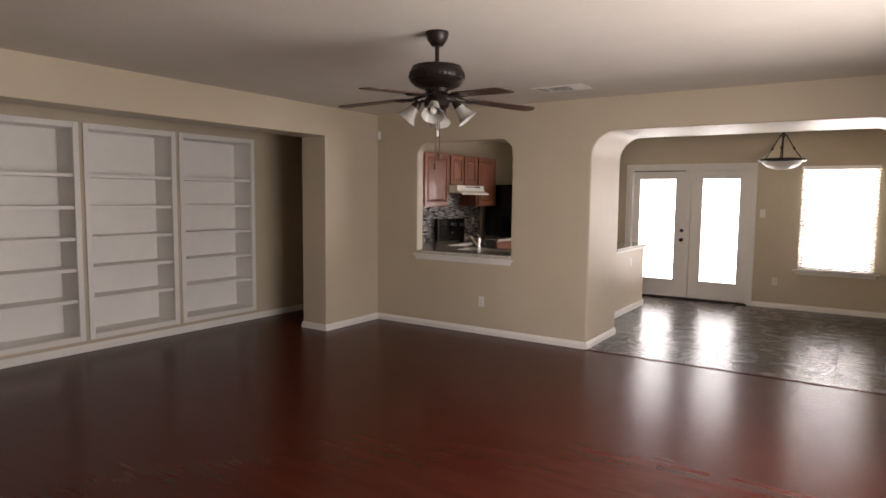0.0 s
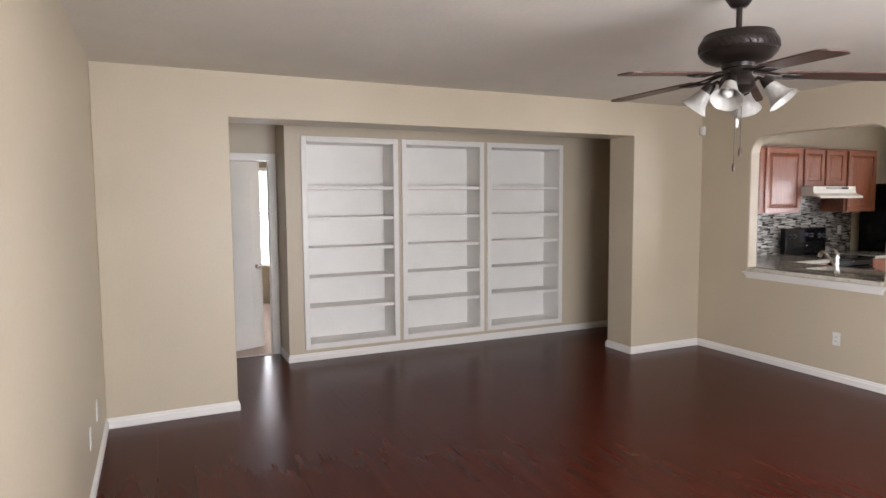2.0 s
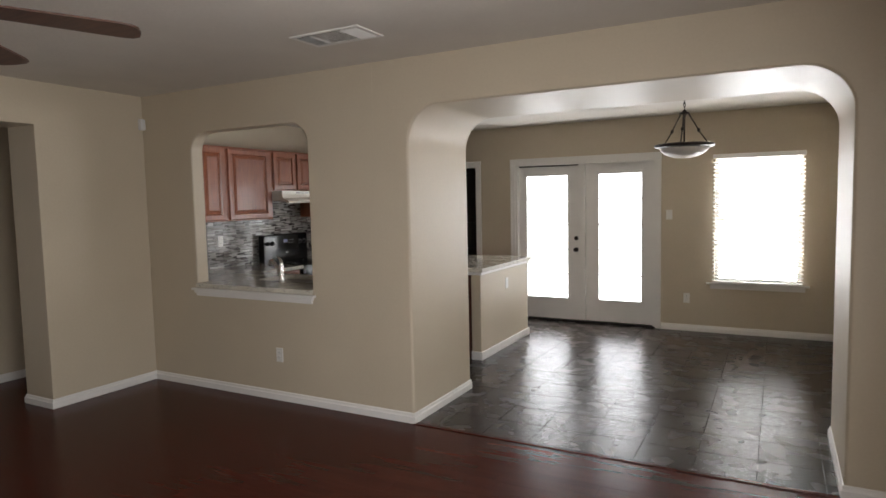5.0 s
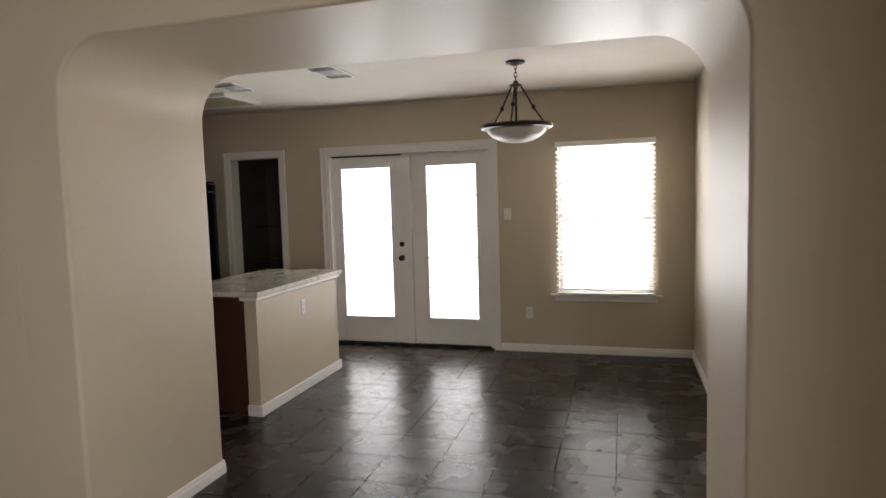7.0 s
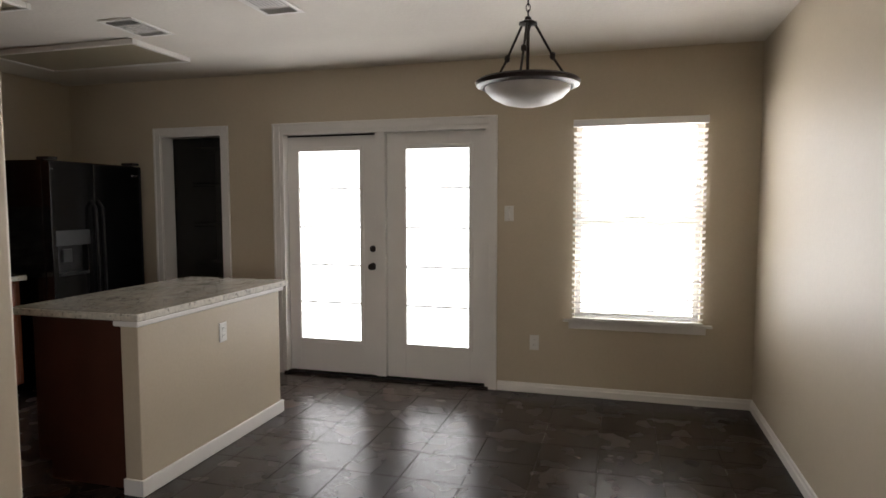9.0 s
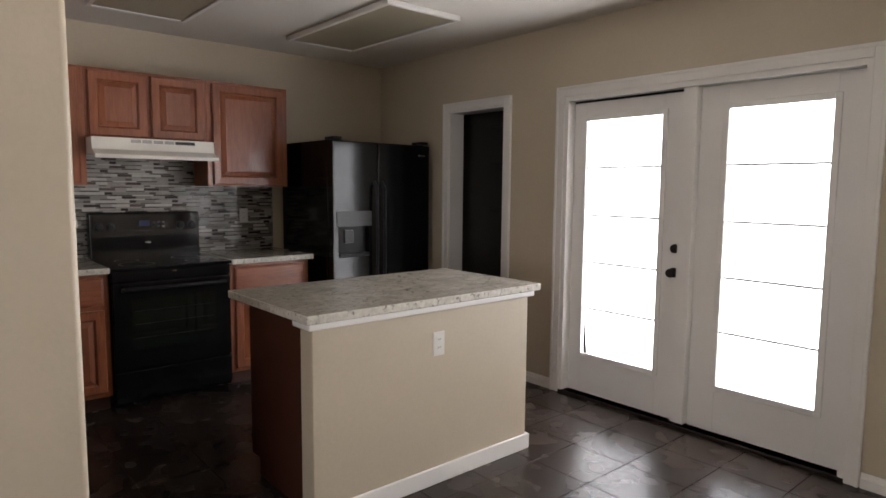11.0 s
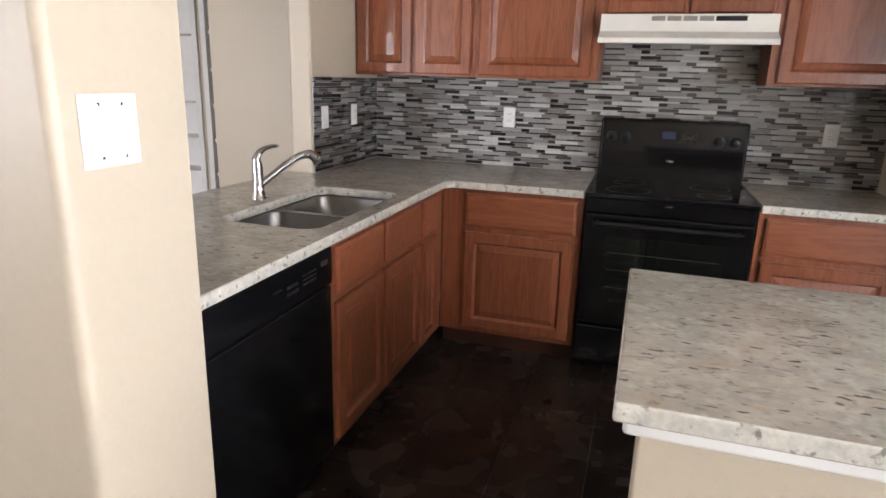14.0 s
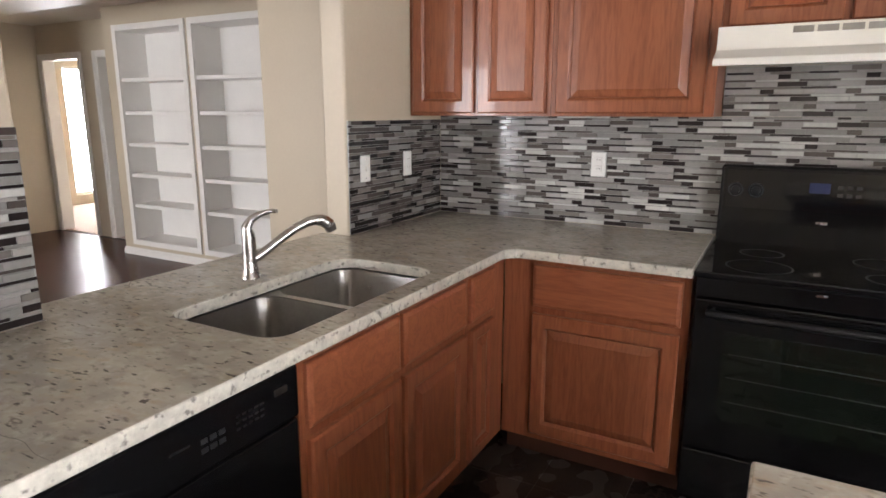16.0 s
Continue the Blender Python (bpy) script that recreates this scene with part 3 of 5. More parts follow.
def blind(name, axis, u0, u1, z0, z1, pos, pitch, tilt, width, label, parent=None):
    """A horizontal-slat blind; width is the slat's, tilt in degrees."""
    bt = thing(name, label, "window blind", at=(0, 0, 0)) if parent is None else part(name, bmesh_box((u0, u1, pos - 0.012, pos + 0.012, z1 - 0.025, z1)), "blind", parent, label)
    if parent is None:
        boxes("headrail", "blind", bt, (u0, u1, pos - 0.03, pos + 0.03, z1 - 0.05, z1), bevel=0.004)
        boxes("bottom_rail", "blind", bt, (u0 + 0.005, u1 - 0.005, pos - 0.024, pos + 0.024, z0, z0 + 0.016), bevel=0.003)
        for f in (0.12, 0.88):
            u = u0 + (u1 - u0) * f
            boxes("cord", "blind", bt, (u - 0.001, u + 0.001, pos - 0.026, pos - 0.024, z0, z1 - 0.05))
    bm = bmesh.new()
    c, s = math.cos(radians(tilt)) * width / 2, math.sin(radians(tilt)) * width / 2
    slat_me = None
    z = z0 + (0.04 if parent is None else 0.01)
    while z < z1 - (0.07 if parent is None else 0.03):
        if parent is None:
            if slat_me is None:
                b2 = bmesh.new()
                ps = [(u0 + 0.004, -c, -s), (u1 - 0.004, -c, -s), (u1 - 0.004, 0, 0.003), (u0 + 0.004, 0, 0.003), (u1 - 0.004, c, s), (u0 + 0.004, c, s)]
                for dz in (0.0, -0.0025):
                    v = [b2.verts.new((p[0], p[1], p[2] + dz)) for p in ps]
                    b2.faces.new((v[0], v[1], v[2], v[3]))
                    b2.faces.new((v[3], v[2], v[4], v[5]))
                slat_me = mesh_of("slat", b2, "blind")
            sl = new("slat", slat_me)
            sl.location = (0, pos, z)
            sl.parent = bt
        else:
            v = [bm.verts.new(p) for p in ((u0, pos - c, z - s), (u1, pos - c, z - s), (u1, pos + c, z + s), (u0, pos + c, z + s))]
            bm.faces.new(v)
        z += pitch
    if parent is not None:
        part("slat", bm, "blind", bt)
    else:
        bm.free()
    return bt


def bmesh_box(*bs):
    bm = bmesh.new()
    for b in bs:
        box(bm, *b)
    return bm


def french_leaf(x0, x1, g0, g1, knob):
    e = thing("french_door", "closed white french door with one tall glass pane", "door", "french doors")
    y0, y1 = 4.072, 4.115
    boxes("leaf_frame", "white", e, (x0, g0, y0, y1, 0.022, 2.012), (g1, x1, y0, y1, 0.022, 2.012), (g0, g1, y0, y1, 0.022, 0.29), (g0, g1, y0, y1, 1.89, 2.012), bevel=0.002)
    boxes("glazing_frame", "white", e, (g0 - 0.022, g0 + 0.012, y0 - 0.012, y0, 0.268, 1.912), (g1 - 0.012, g1 + 0.022, y0 - 0.012, y0, 0.268, 1.912),
          (g0 + 0.012, g1 - 0.012, y0 - 0.012, y0, 0.268, 0.302), (g0 + 0.012, g1 - 0.012, y0 - 0.012, y0, 1.878, 1.912), bevel=0.004)
    if knob:
        boxes("weatherstrip", "black_matte", e, (x0 + 0.004, x1 - 0.004, y0 - 0.008, y0 - 0.0005, 2.000, 2.0125))
    p = boxes("pane", "glass", e, (g0, g1, 4.093, 4.097, 0.29, 1.89))
    p.visible_shadow = False
    for k in range(1, 5):
        z = 0.29 + 1.6 * k / 5
        boxes("muntin", "white", e, (g0, g1, 4.10, 4.112, z - 0.006, z + 0.006))
    if knob:
        for z, r in ((0.93, 0.028), (1.075, 0.024)):
            bm = bmesh.new()
            lathe(bm, [(0.0005, 0.0), (0.03, 0.0), (0.03, 0.006), (0.012, 0.008), (0.012, 0.03), (r * 0.8, 0.034), (r, 0.045), (r * 0.85, 0.058), (0.0005, 0.062)] if z < 1 else [(0.0005, 0), (0.028, 0), (0.026, 0.012), (0.02, 0.014), (0.0005, 0.016)], 24)
            bmesh.ops.transform(bm, matrix=pose(x1 - 0.04, y0, z, 90), verts=bm.verts)
            part("knob" if z < 1 else "deadbolt", bm, "bronze", e, "dark bronze fitting", smooth=True)
        boxes("latch_bracket", "white", e, (x1 - 0.045, x1 - 0.015, y0 - 0.012, y0, 1.26, 1.34), bevel=0.003)
    return e


french_leaf(2.024, 2.830, 2.118, 2.690, True)
french_leaf(2.915, 3.737, 3.07, 3.61, False)

win = thing("dining_window", "white sash window with two panes in the dining wall", "window")
for zz, nm in ((0.585, "lower_sash"), (1.31, "upper_sash")):
    z1 = zz + 0.72
    boxes(nm, "white", win, (4.42, 4.46, 4.105, 4.135, zz, z1), (5.25, 5.29, 4.105, 4.135, zz, z1), (4.46, 5.25, 4.105, 4.135, zz, zz + 0.04), (4.46, 5.25, 4.105, 4.135, z1 - 0.035, z1), bevel=0.002)
    p = boxes("pane", "glass", win, (4.46, 5.25, 4.118, 4.122, zz + 0.04, z1 - 0.035))
    p.visible_shadow = False
boxes("window_sill", "white", None, (4.34, 5.37, 3.965, 4.10, 0.567, 0.585), (4.38, 5.33, 3.992, 4.009, 0.515, 0.567), kind="structure", label="white wooden window sill with apron", bevel=0.004)
blind("window_blind", "y", 4.40, 5.31, 0.588, 2.045, 3.975, 0.044, -22, 0.05, "white two-inch slat blind lowered over the dining window")

# bedroom door and window
dr = thing("bedroom_door", "white panel door standing half open into the bedroom", "door", at=(-1.775, -5.0, 0.012))
dr.rotation_euler = (0, 0, radians(114))
boxes("leaf", "white", dr, (0.0, 0.74, -0.018, 0.018, 0, 2.02), bevel=0.002)
for side in (-1, 1):
    for u0, u1, z0, z1 in ((0.11, 0.34, 0.2, 0.88), (0.40, 0.63, 0.2, 0.88), (0.11, 0.34, 1.02, 1.88), (0.40, 0.63, 1.02, 1.88)):
        boxes("moulding", "white", dr, *[(a, b, min(side * 0.018, side * 0.023), max(side * 0.018, side * 0.023), c, d) for a, b, c, d in ((u0, u1, z0, z0 + 0.018), (u0, u1, z1 - 0.018, z1), (u0, u0 + 0.018, z0 + 0.018, z1 - 0.018), (u1 - 0.018, u1, z0 + 0.018, z1 - 0.018))])
    bm = bmesh.new()
    lathe(bm, [(0.0005, 0), (0.032, 0), (0.03, 0.007), (0.012, 0.01), (0.012, 0.035), (0.024, 0.04), (0.028, 0.052), (0.022, 0.064), (0.0005, 0.068)], 24)
    bmesh.ops.transform(bm, matrix=pose(0.68, side * 0.018, 0.89, -90 * side), verts=bm.verts)
    part("door_knob", bm, "steel", dr, "satin metal knob", smooth=True)
bw = thing("bedroom_window", "white framed bedroom window", "window")
boxes("window_frame", "white", bw, (-5.1, -5.06, -4.3, -4.26, 0.60, 2.1), (-5.1, -5.06, -3.14, -3.1, 0.60, 2.1), (-5.1, -5.06, -4.26, -3.14, 0.60, 0.64), (-5.1, -5.06, -4.26, -3.14, 2.06, 2.1), (-5.1, -5.06, -4.26, -3.14, 1.40, 1.44))
p = boxes("pane", "glass", bw, (-5.085, -5.08, -4.26, -3.14, 0.64, 2.06))
p.visible_shadow = False
fw2 = thing("far_window", "white framed tall window in the far room", "window")
boxes("window_frame", "white", fw2, (-4.2, -4.16, -8.1, -8.06, 0.15, 2.12), (-3.06, -3.02, -8.1, -8.06, 0.15, 2.12), (-4.16, -3.06, -8.1, -8.06, 0.15, 0.19), (-4.16, -3.06, -8.1, -8.06, 2.08, 2.12))
p = boxes("pane", "glass", fw2, (-4.16, -3.06, -8.085, -8.08, 0.19, 2.08))
p.visible_shadow = False
bb = thing("bedroom_blind", "white slat blind lowered over the bedroom window", "window blind")
boxes("headrail", "blind", bb, (-5.0, -4.94, -4.32, -3.08, 2.06, 2.12))
bm = bmesh.new()
for k in range(34):
    z = 0.62 + 0.043 * k
    box(bm, -4.993, -4.947, -4.31, -3.09, z, z + 0.003)
part("slat", bm, "blind", bb)

# ---- cabinets ----


def placed(axis, pos, out):
    """Maps (u, depth outwards, z) to the world for a face at pos looking along +axis."""
    if axis == "x":
        return lambda u, d, z: (pos + out * d, u, z)
    return lambda u, d, z: (u, pos + out * d, z)


def loft_rects(bm, f, rects, close_back=True):
    """Rings of rectangles (inset, depth) from the same outline."""
    u0, u1, z0, z1 = rects[0]
    rings = []
    for ins, d in rects[1]:
        rings.append([bm.verts.new(f(u, d, z)) for u, z in ((u0 + ins, z0 + ins), (u1 - ins, z0 + ins), (u1 - ins, z1 - ins), (u0 + ins, z1 - ins))])
    for a, b in zip(rings, rings[1:]):
        for i in range(4):
            bm.faces.new((a[i], a[(i + 1) % 4], b[(i + 1) % 4], b[i]))
    bm.faces.new(rings[-1])
    if close_back:
        bm.faces.new(list(reversed(rings[0])))


def raised_door(parent, f, u0, u1, z0, z1, name="door", grain="cab"):
    bm = bmesh.new()
    fr = min(0.062, (u1 - u0) * 0.24)
    loft_rects(bm, f, ((u0, u1, z0, z1), [(0, 0), (0, 0.014), (0.006, 0.020), (fr - 0.010, 0.020), (fr, 0.012), (fr + 0.002, 0.006)]))
    d = part(name, bm, grain, parent)
    bm = bmesh.new()
    loft_rects(bm, f, ((u0 + fr + 0.002, u1 - fr - 0.002, z0 + fr + 0.002, z1 - fr - 0.002), [(0, 0.0063), (0.001, 0.009), (0.028, 0.017), (0.032, 0.019)]), False)
    part("raised_panel", bm, grain, d)
    return d


def drawer_front(parent, f, u0, u1, z0, z1):
    bm = bmesh.new()
    loft_rects(bm, f, ((u0, u1, z0, z1), [(0, 0), (0, 0.012), (0.004, 0.016), (0.010, 0.018), (0.014, 0.020)]))
    return part("drawer_front", bm, "cab_h", parent)


def cabinet(name, label, axis, pos, back, u0, u1, z0, z1, doors, drawers=(), toe=0.0, group="", out=1):
    e = thing(name, label, "kitchen cabinet", group)
    f = placed(axis, pos, out)
    bm = bmesh.new()
    d0, d1 = sorted((pos - out * 0.001, back))
    def b(ua, ub, da, db, za, zb):
        if axis == "x":
            box(bm, da, db, ua, ub, za, zb)
        else:
            box(bm, ua, ub, da, db, za, zb)
    if name == "sink_cabinet":
        b(u0, u1, d0, d1, z0 + toe, 0.62)
        b(u0, u1, pos - 0.02, d1, 0.6201, z1)
    else:
        b(u0, u1, d0, d1, z0 + toe, z1)
    part("carcass", bm, "cab", e, bevel=0.0015)
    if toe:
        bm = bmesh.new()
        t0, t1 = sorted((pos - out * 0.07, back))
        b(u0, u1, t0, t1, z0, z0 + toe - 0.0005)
        part("toe_kick", bm, "cab_shaded", e)
    for d in doors:
        raised_door(e, f, *d)
    for d in drawers:
        drawer_front(e, f, *d)
    return e


UZ0, UZ1 = 1.425, 2.185
FX = 0.105
cabinet("wall_cabinet", "cherry-stained oak wall cabinet with two narrow doors above the tiled corner", "x", FX, -0.188, 0.128, 0.835, UZ0, UZ1,
        [(0.150, 0.470, UZ0 + 0.012, UZ1 - 0.02), (0.492, 0.812, UZ0 + 0.012, UZ1 - 0.02)], group="wall cabinets")
cabinet("wall_cabinet", "cherry-stained oak wall cabinet with one wide door beside the hood", "x", FX, -0.188, 0.836, 1.484, UZ0, UZ1,
        [(0.858, 1.447, UZ0 + 0.012, UZ1 - 0.02)], group="wall cabinets")
cabinet("wall_cabinet", "short cherry-stained oak wall cabinet with two doors over the hood", "x", FX, -0.188, 1.485, 2.268, 1.735, UZ1,
        [(1.505, 1.864, 1.748, UZ1 - 0.02), (1.889, 2.248, 1.748, UZ1 - 0.02)], group="wall cabinets")
cabinet("wall_cabinet", "cherry-stained oak wall cabinet with one door next to the refrigerator", "x", FX, -0.188, 2.269, 2.90, UZ0, UZ1,
        [(2.306, 2.862, UZ0 + 0.012, UZ1 - 0.02)], group="wall cabinets")

CT = 0.92
CB = 0.882
SY = 0.785
cabinet("sink_cabinet", "cherry-stained oak base cabinet with two doors below the sink", "y", SY, 0.16, 0.80, 1.685, 0.001, CB - 0.001,
        [(1.255, 1.665, 0.13, 0.655), (0.822, 1.235, 0.13, 0.655)], [(1.255, 1.665, 0.685, 0.855), (0.822, 1.235, 0.685, 0.855)], 0.10, "base cabinets")
cabinet("base_cabinet", "narrow cherry-stained oak base cabinet with one door at the corner", "y", SY, 0.16, 0.451, 0.799, 0.001, CB - 0.001,
        [(0.575, 0.780, 0.13, 0.655)], [(0.575, 0.780, 0.685, 0.855)], 0.10, "base cabinets")
cabinet("base_cabinet", "cherry-stained oak base cabinet with wide door beside the black range", "x", 0.45, -0.16, 0.7865, 1.503, 0.001, CB - 0.001,
        [(0.915, 1.475, 0.13, 0.655)], [(0.915, 1.475, 0.685, 0.855)], 0.10, "base cabinets")
cabinet("base_cabinet", "cherry-stained oak base cabinet with drawer between range and refrigerator", "x", 0.45, -0.16, 2.275, 2.885, 0.001, CB - 0.001,
        [(2.305, 2.845, 0.13, 0.655)], [(2.305, 2.845, 0.685, 0.855)], 0.10, "base cabinets")

# ---- worktops ----


def round_rect(x0, x1, y0, y1, r, n=6):
    p = []
    for cx, cy, a0 in ((x1 - r, y1 - r, 0), (x0 + r, y1 - r, 90), (x0 + r, y0 + r, 180), (x1 - r, y0 + r, 270)):
        for i in range(n + 1):
            a = radians(a0 + 90 * i / n)
            p.append((cx + r * math.cos(a), cy + r * math.sin(a)))
    return p


def slab(name, outer, holes, z0, z1, label, category="worktop", material="granite", bevel=0.006):
    ob = prism(name, outer, holes, "z", z0, z1, material, bevel=bevel)
    del ob["kind"]
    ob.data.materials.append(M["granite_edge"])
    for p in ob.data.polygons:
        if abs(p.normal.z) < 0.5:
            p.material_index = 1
    return tagged(ob, label, category)


slab("sink_worktop", [(-0.188, 0.129), (0.613, 0.129), (0.613, -0.025), (1.887, -0.025), (1.887, 0.129), (2.497, 0.129), (2.497, 0.825), (0.545, 0.825), (0.505, 0.865), (0.505, 1.505), (-0.188, 1.505)],
     [round_rect(0.945, 1.71, 0.35, 0.75, 0.07)], CB, CT, "beige speckled granite worktop with sink cut-out in the wall opening")
slab("worktop", rect(-0.188, 0.505, 2.273, 2.905), [], CB, CT, "beige speckled granite worktop beside the range")

sink = thing("sink", "undermounted double-bowl stainless steel sink in the granite worktop", "sink")


def bowl(x0, x1, y0, y1, ztop, depth):
    bm = bmesh.new()
    rings = []
    for ins, z in ((-0.004, ztop), (0.0, ztop - 0.012), (0.012, ztop - depth + 0.03), (0.035, ztop - depth), (0.09, ztop - depth - 0.006)):
        rings.append([bm.verts.new((x, y, z)) for x, y in round_rect(x0 + ins, x1 - ins, y0 + ins, y1 - ins, 0.07 - min(ins, 0.02) * 0.5, 6)])
    for a, b in zip(rings, rings[1:]):
        for i in range(len(a)):
            bm.faces.new((a[i], a[(i + 1) % len(a)], b[(i + 1) % len(a)], b[i]))
    bm.faces.new(rings[-1])
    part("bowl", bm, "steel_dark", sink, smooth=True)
    bm = bmesh.new()
    lathe(bm, [(0.045, 0.004), (0.04, 0.0), (0.02, -0.004), (0.0005, -0.004)], 24, ((x0 + x1) / 2, (y0 + y1) / 2, ztop - depth - 0.002))
    part("drain", bm, "steel", sink, smooth=True)


bowl(0.942, 1.312, 0.347, 0.753, CB - 0.006, 0.19)
bowl(1.338, 1.713, 0.347, 0.753, CB - 0.006, 0.19)
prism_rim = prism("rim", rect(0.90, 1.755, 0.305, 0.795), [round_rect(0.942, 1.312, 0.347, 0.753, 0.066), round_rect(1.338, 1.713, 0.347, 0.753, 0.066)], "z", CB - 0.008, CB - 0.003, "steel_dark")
del prism_rim["kind"]
prism_rim.parent = sink

fa = thing("faucet", "brushed steel single-lever kitchen faucet behind the sink", "faucet", at=(1.325, 0.275, CT))
bm = bmesh.new()
lathe(bm, [(0.0005, 0.0), (0.030, 0.0), (0.029, 0.006), (0.026, 0.010), (0.0225, 0.04), (0.0215, 0.09), (0.0215, 0.13), (0.0195, 0.148), (0.0005, 0.152)], 28)
part("body", bm, "steel", fa, smooth=True)
bm = bmesh.new()
A = Vector((-0.88, 0.47, 0)).normalized()
pts, rs = [], []
for u, z, rr in ((0.0, 0.055, 0.015), (0.03, 0.068, 0.0155), (0.06, 0.086, 0.015), (0.095, 0.109, 0.0145), (0.13, 0.131, 0.014), (0.165, 0.150, 0.0145), (0.20, 0.163, 0.016), (0.225, 0.167, 0.0185), (0.245, 0.165, 0.020), (0.262, 0.157, 0.021), (0.275, 0.146, 0.0215)):
    pts.append(A * u + Vector((0, 0, z)))
    rs.append(rr)
tube(bm, pts, rs, 20)
part("spout", bm, "steel", fa, smooth=True)
bm = bmesh.new()
e0 = pts[-1]
cyl(bm, e0 - Vector((0, 0, 0.002)), e0 + A * 0.008 + Vector((0, 0, -0.020)), 0.0215, 0.018, 24)
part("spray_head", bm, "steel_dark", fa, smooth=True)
bm = bmesh.new()
tube(bm, [(0, 0, 0.140), Vector((0, 0, 0.165)) - A * 0.004, Vector((0, 0, 0.188)) + A * 0.012, Vector((0, 0, 0.203)) + A * 0.040, Vector((0, 0, 0.209)) + A * 0.072, Vector((0, 0, 0.208)) + A * 0.098], [0.019, 0.0165, 0.013, 0.010, 0.008, 0.006], 14)
part("lever", bm, "steel", fa, smooth=True)

# pass-through sill trim on the living side
bm = bmesh.new()
box(bm, 0.575, 1.925, -0.045, -0.001, 0.862, 0.881)
box(bm, 0.595, 1.905, -0.030, -0.001, 0.838, 0.862)
box(bm, 0.605, 1.895, -0.018, -0.001, 0.812, 0.838)
part("sill_trim", bm, "white", None, "white moulded trim under the opening's ledge", bevel=0.005, kind="structure")

# ---- island ----
isl = thing("kitchen_island", "kitchen island with beige painted panel, cherry cabinets and white baseboard", "kitchen island")
boxes("painted_panel", "wall", isl, (2.385, 2.487, 1.795, 3.10, 0.001, 0.8505), bevel=0.006)
# The island's side and toe kick use the cherry with shade in its colour.
boxes("cabinet_body", "cab_shaded", isl, (1.80, 2.384, 1.83, 3.08, 0.10, 0.862))
boxes("toe_kick", "cab_shaded", isl, (1.87, 2.384, 1.84, 3.07, 0.001, 0.0995))
boxes("crown", "white", isl, (2.365, 2.512, 1.768, 3.127, 0.851, 0.881), bevel=0.008)
boxes("baseboard", "white", isl, (2.488, 2.504, 1.778, 3.117, 0.001, 0.085), (2.385, 2.488, 1.778, 1.794, 0.001, 0.085), (2.385, 2.488, 3.101, 3.117, 0.001, 0.085), bevel=0.005)
fw = placed("x", 1.799, -1)
for u0, u1 in ((1.85, 2.44), (2.46, 3.06)):
    raised_door(isl, fw, u0, u1, 0.13, 0.655)
    drawer_front(isl, fw, u0, u1, 0.685, 0.845)
slab("island_worktop", rect(1.735, 2.53, 1.75, 3.155), [], CB, CT, "beige speckled granite worktop on the island")

# ---- appliances ----
rg = thing("range", "black electric range with glass oven door between cherry base cabinets", "range")
RX0, RX1 = -0.15, 0.475
RY0, RY1 = 1.510, 2.268
boxes("body", "black", rg, (RX0, RX1 - 0.03, RY0, RY1, 0.03, 0.893), bevel=0.004)
boxes("cooktop", "blackglass", rg, (RX0 + 0.06, RX1 + 0.03, RY0 - 0.001, RY1 + 0.001, 0.8935, 0.915), bevel=0.005)
boxes("control_panel", "black", rg, (RX0 - 0.02, RX0 + 0.062, RY0 + 0.005, RY1 - 0.005, 0.8935, 1.235), bevel=0.016, segments=3)
boxes("control_fascia", "blackglass", rg, (RX0 + 0.063, RX0 + 0.067, RY0 + 0.03, RY1 - 0.03, 1.06, 1.215), bevel=0.001)
boxes("display", "display", rg, (RX0 + 0.0675, RX0 + 0.070, 1.835, 1.905, 1.135, 1.175))
for k in range(2):
    for j in range(3):
        boxes("touch_button", "grey_plastic", rg, (RX0 + 0.0675, RX0 + 0.0685, 1.93 + 0.03 * j, 1.948 + 0.03 * j, 1.125 + 0.03 * k, 1.137 + 0.03 * k))
bm = bmesh.new()
for z in (0.455, 0.545, 0.63):
    cyl(bm, (RX1 + 0.0152, RY0 + 0.13, z), (RX1 + 0.0152, RY1 - 0.13, z), 0.0013, n=6)
part("oven_rack", bm, "grey_plastic", rg)
boxes("front_badge", "steel", rg, (RX1 + 0.0105, RX1 + 0.0125, 1.875, 1.905, 0.868, 0.876), bevel=0.0005)
boxes("badge", "steel", rg, (RX0 + 0.0625, RX0 + 0.066, 1.87, 1.91, 1.013, 1.024), bevel=0.001)
boxes("oven_door", "black", rg, (RX1 - 0.029, RX1 + 0.012, RY0 + 0.006, RY1 - 0.006, 0.255, 0.815), bevel=0.008)
boxes("oven_window", "ovenglass", rg, (RX1 + 0.012, RX1 + 0.015, RY0 + 0.11, RY1 - 0.11, 0.38, 0.71), bevel=0.001)
boxes("front_band", "black", rg, (RX1 - 0.029, RX1 + 0.010, RY0 + 0.006, RY1 - 0.006, 0.822, 0.889), bevel=0.004)
boxes("storage_drawer", "black", rg, (RX1 - 0.029, RX1 + 0.010, RY0 + 0.006, RY1 - 0.006, 0.055, 0.245), bevel=0.008)
bm = bmesh.new()
cyl(bm, (RX1 + 0.05, RY0 + 0.05, 0.775), (RX1 + 0.05, RY1 - 0.05, 0.775), 0.013)
for y in (RY0 + 0.07, RY1 - 0.07):
    cyl(bm, (RX1 + 0.005, y, 0.775), (RX1 + 0.05, y, 0.775), 0.010)
part("oven_handle", bm, "black_matte", rg, smooth=True)
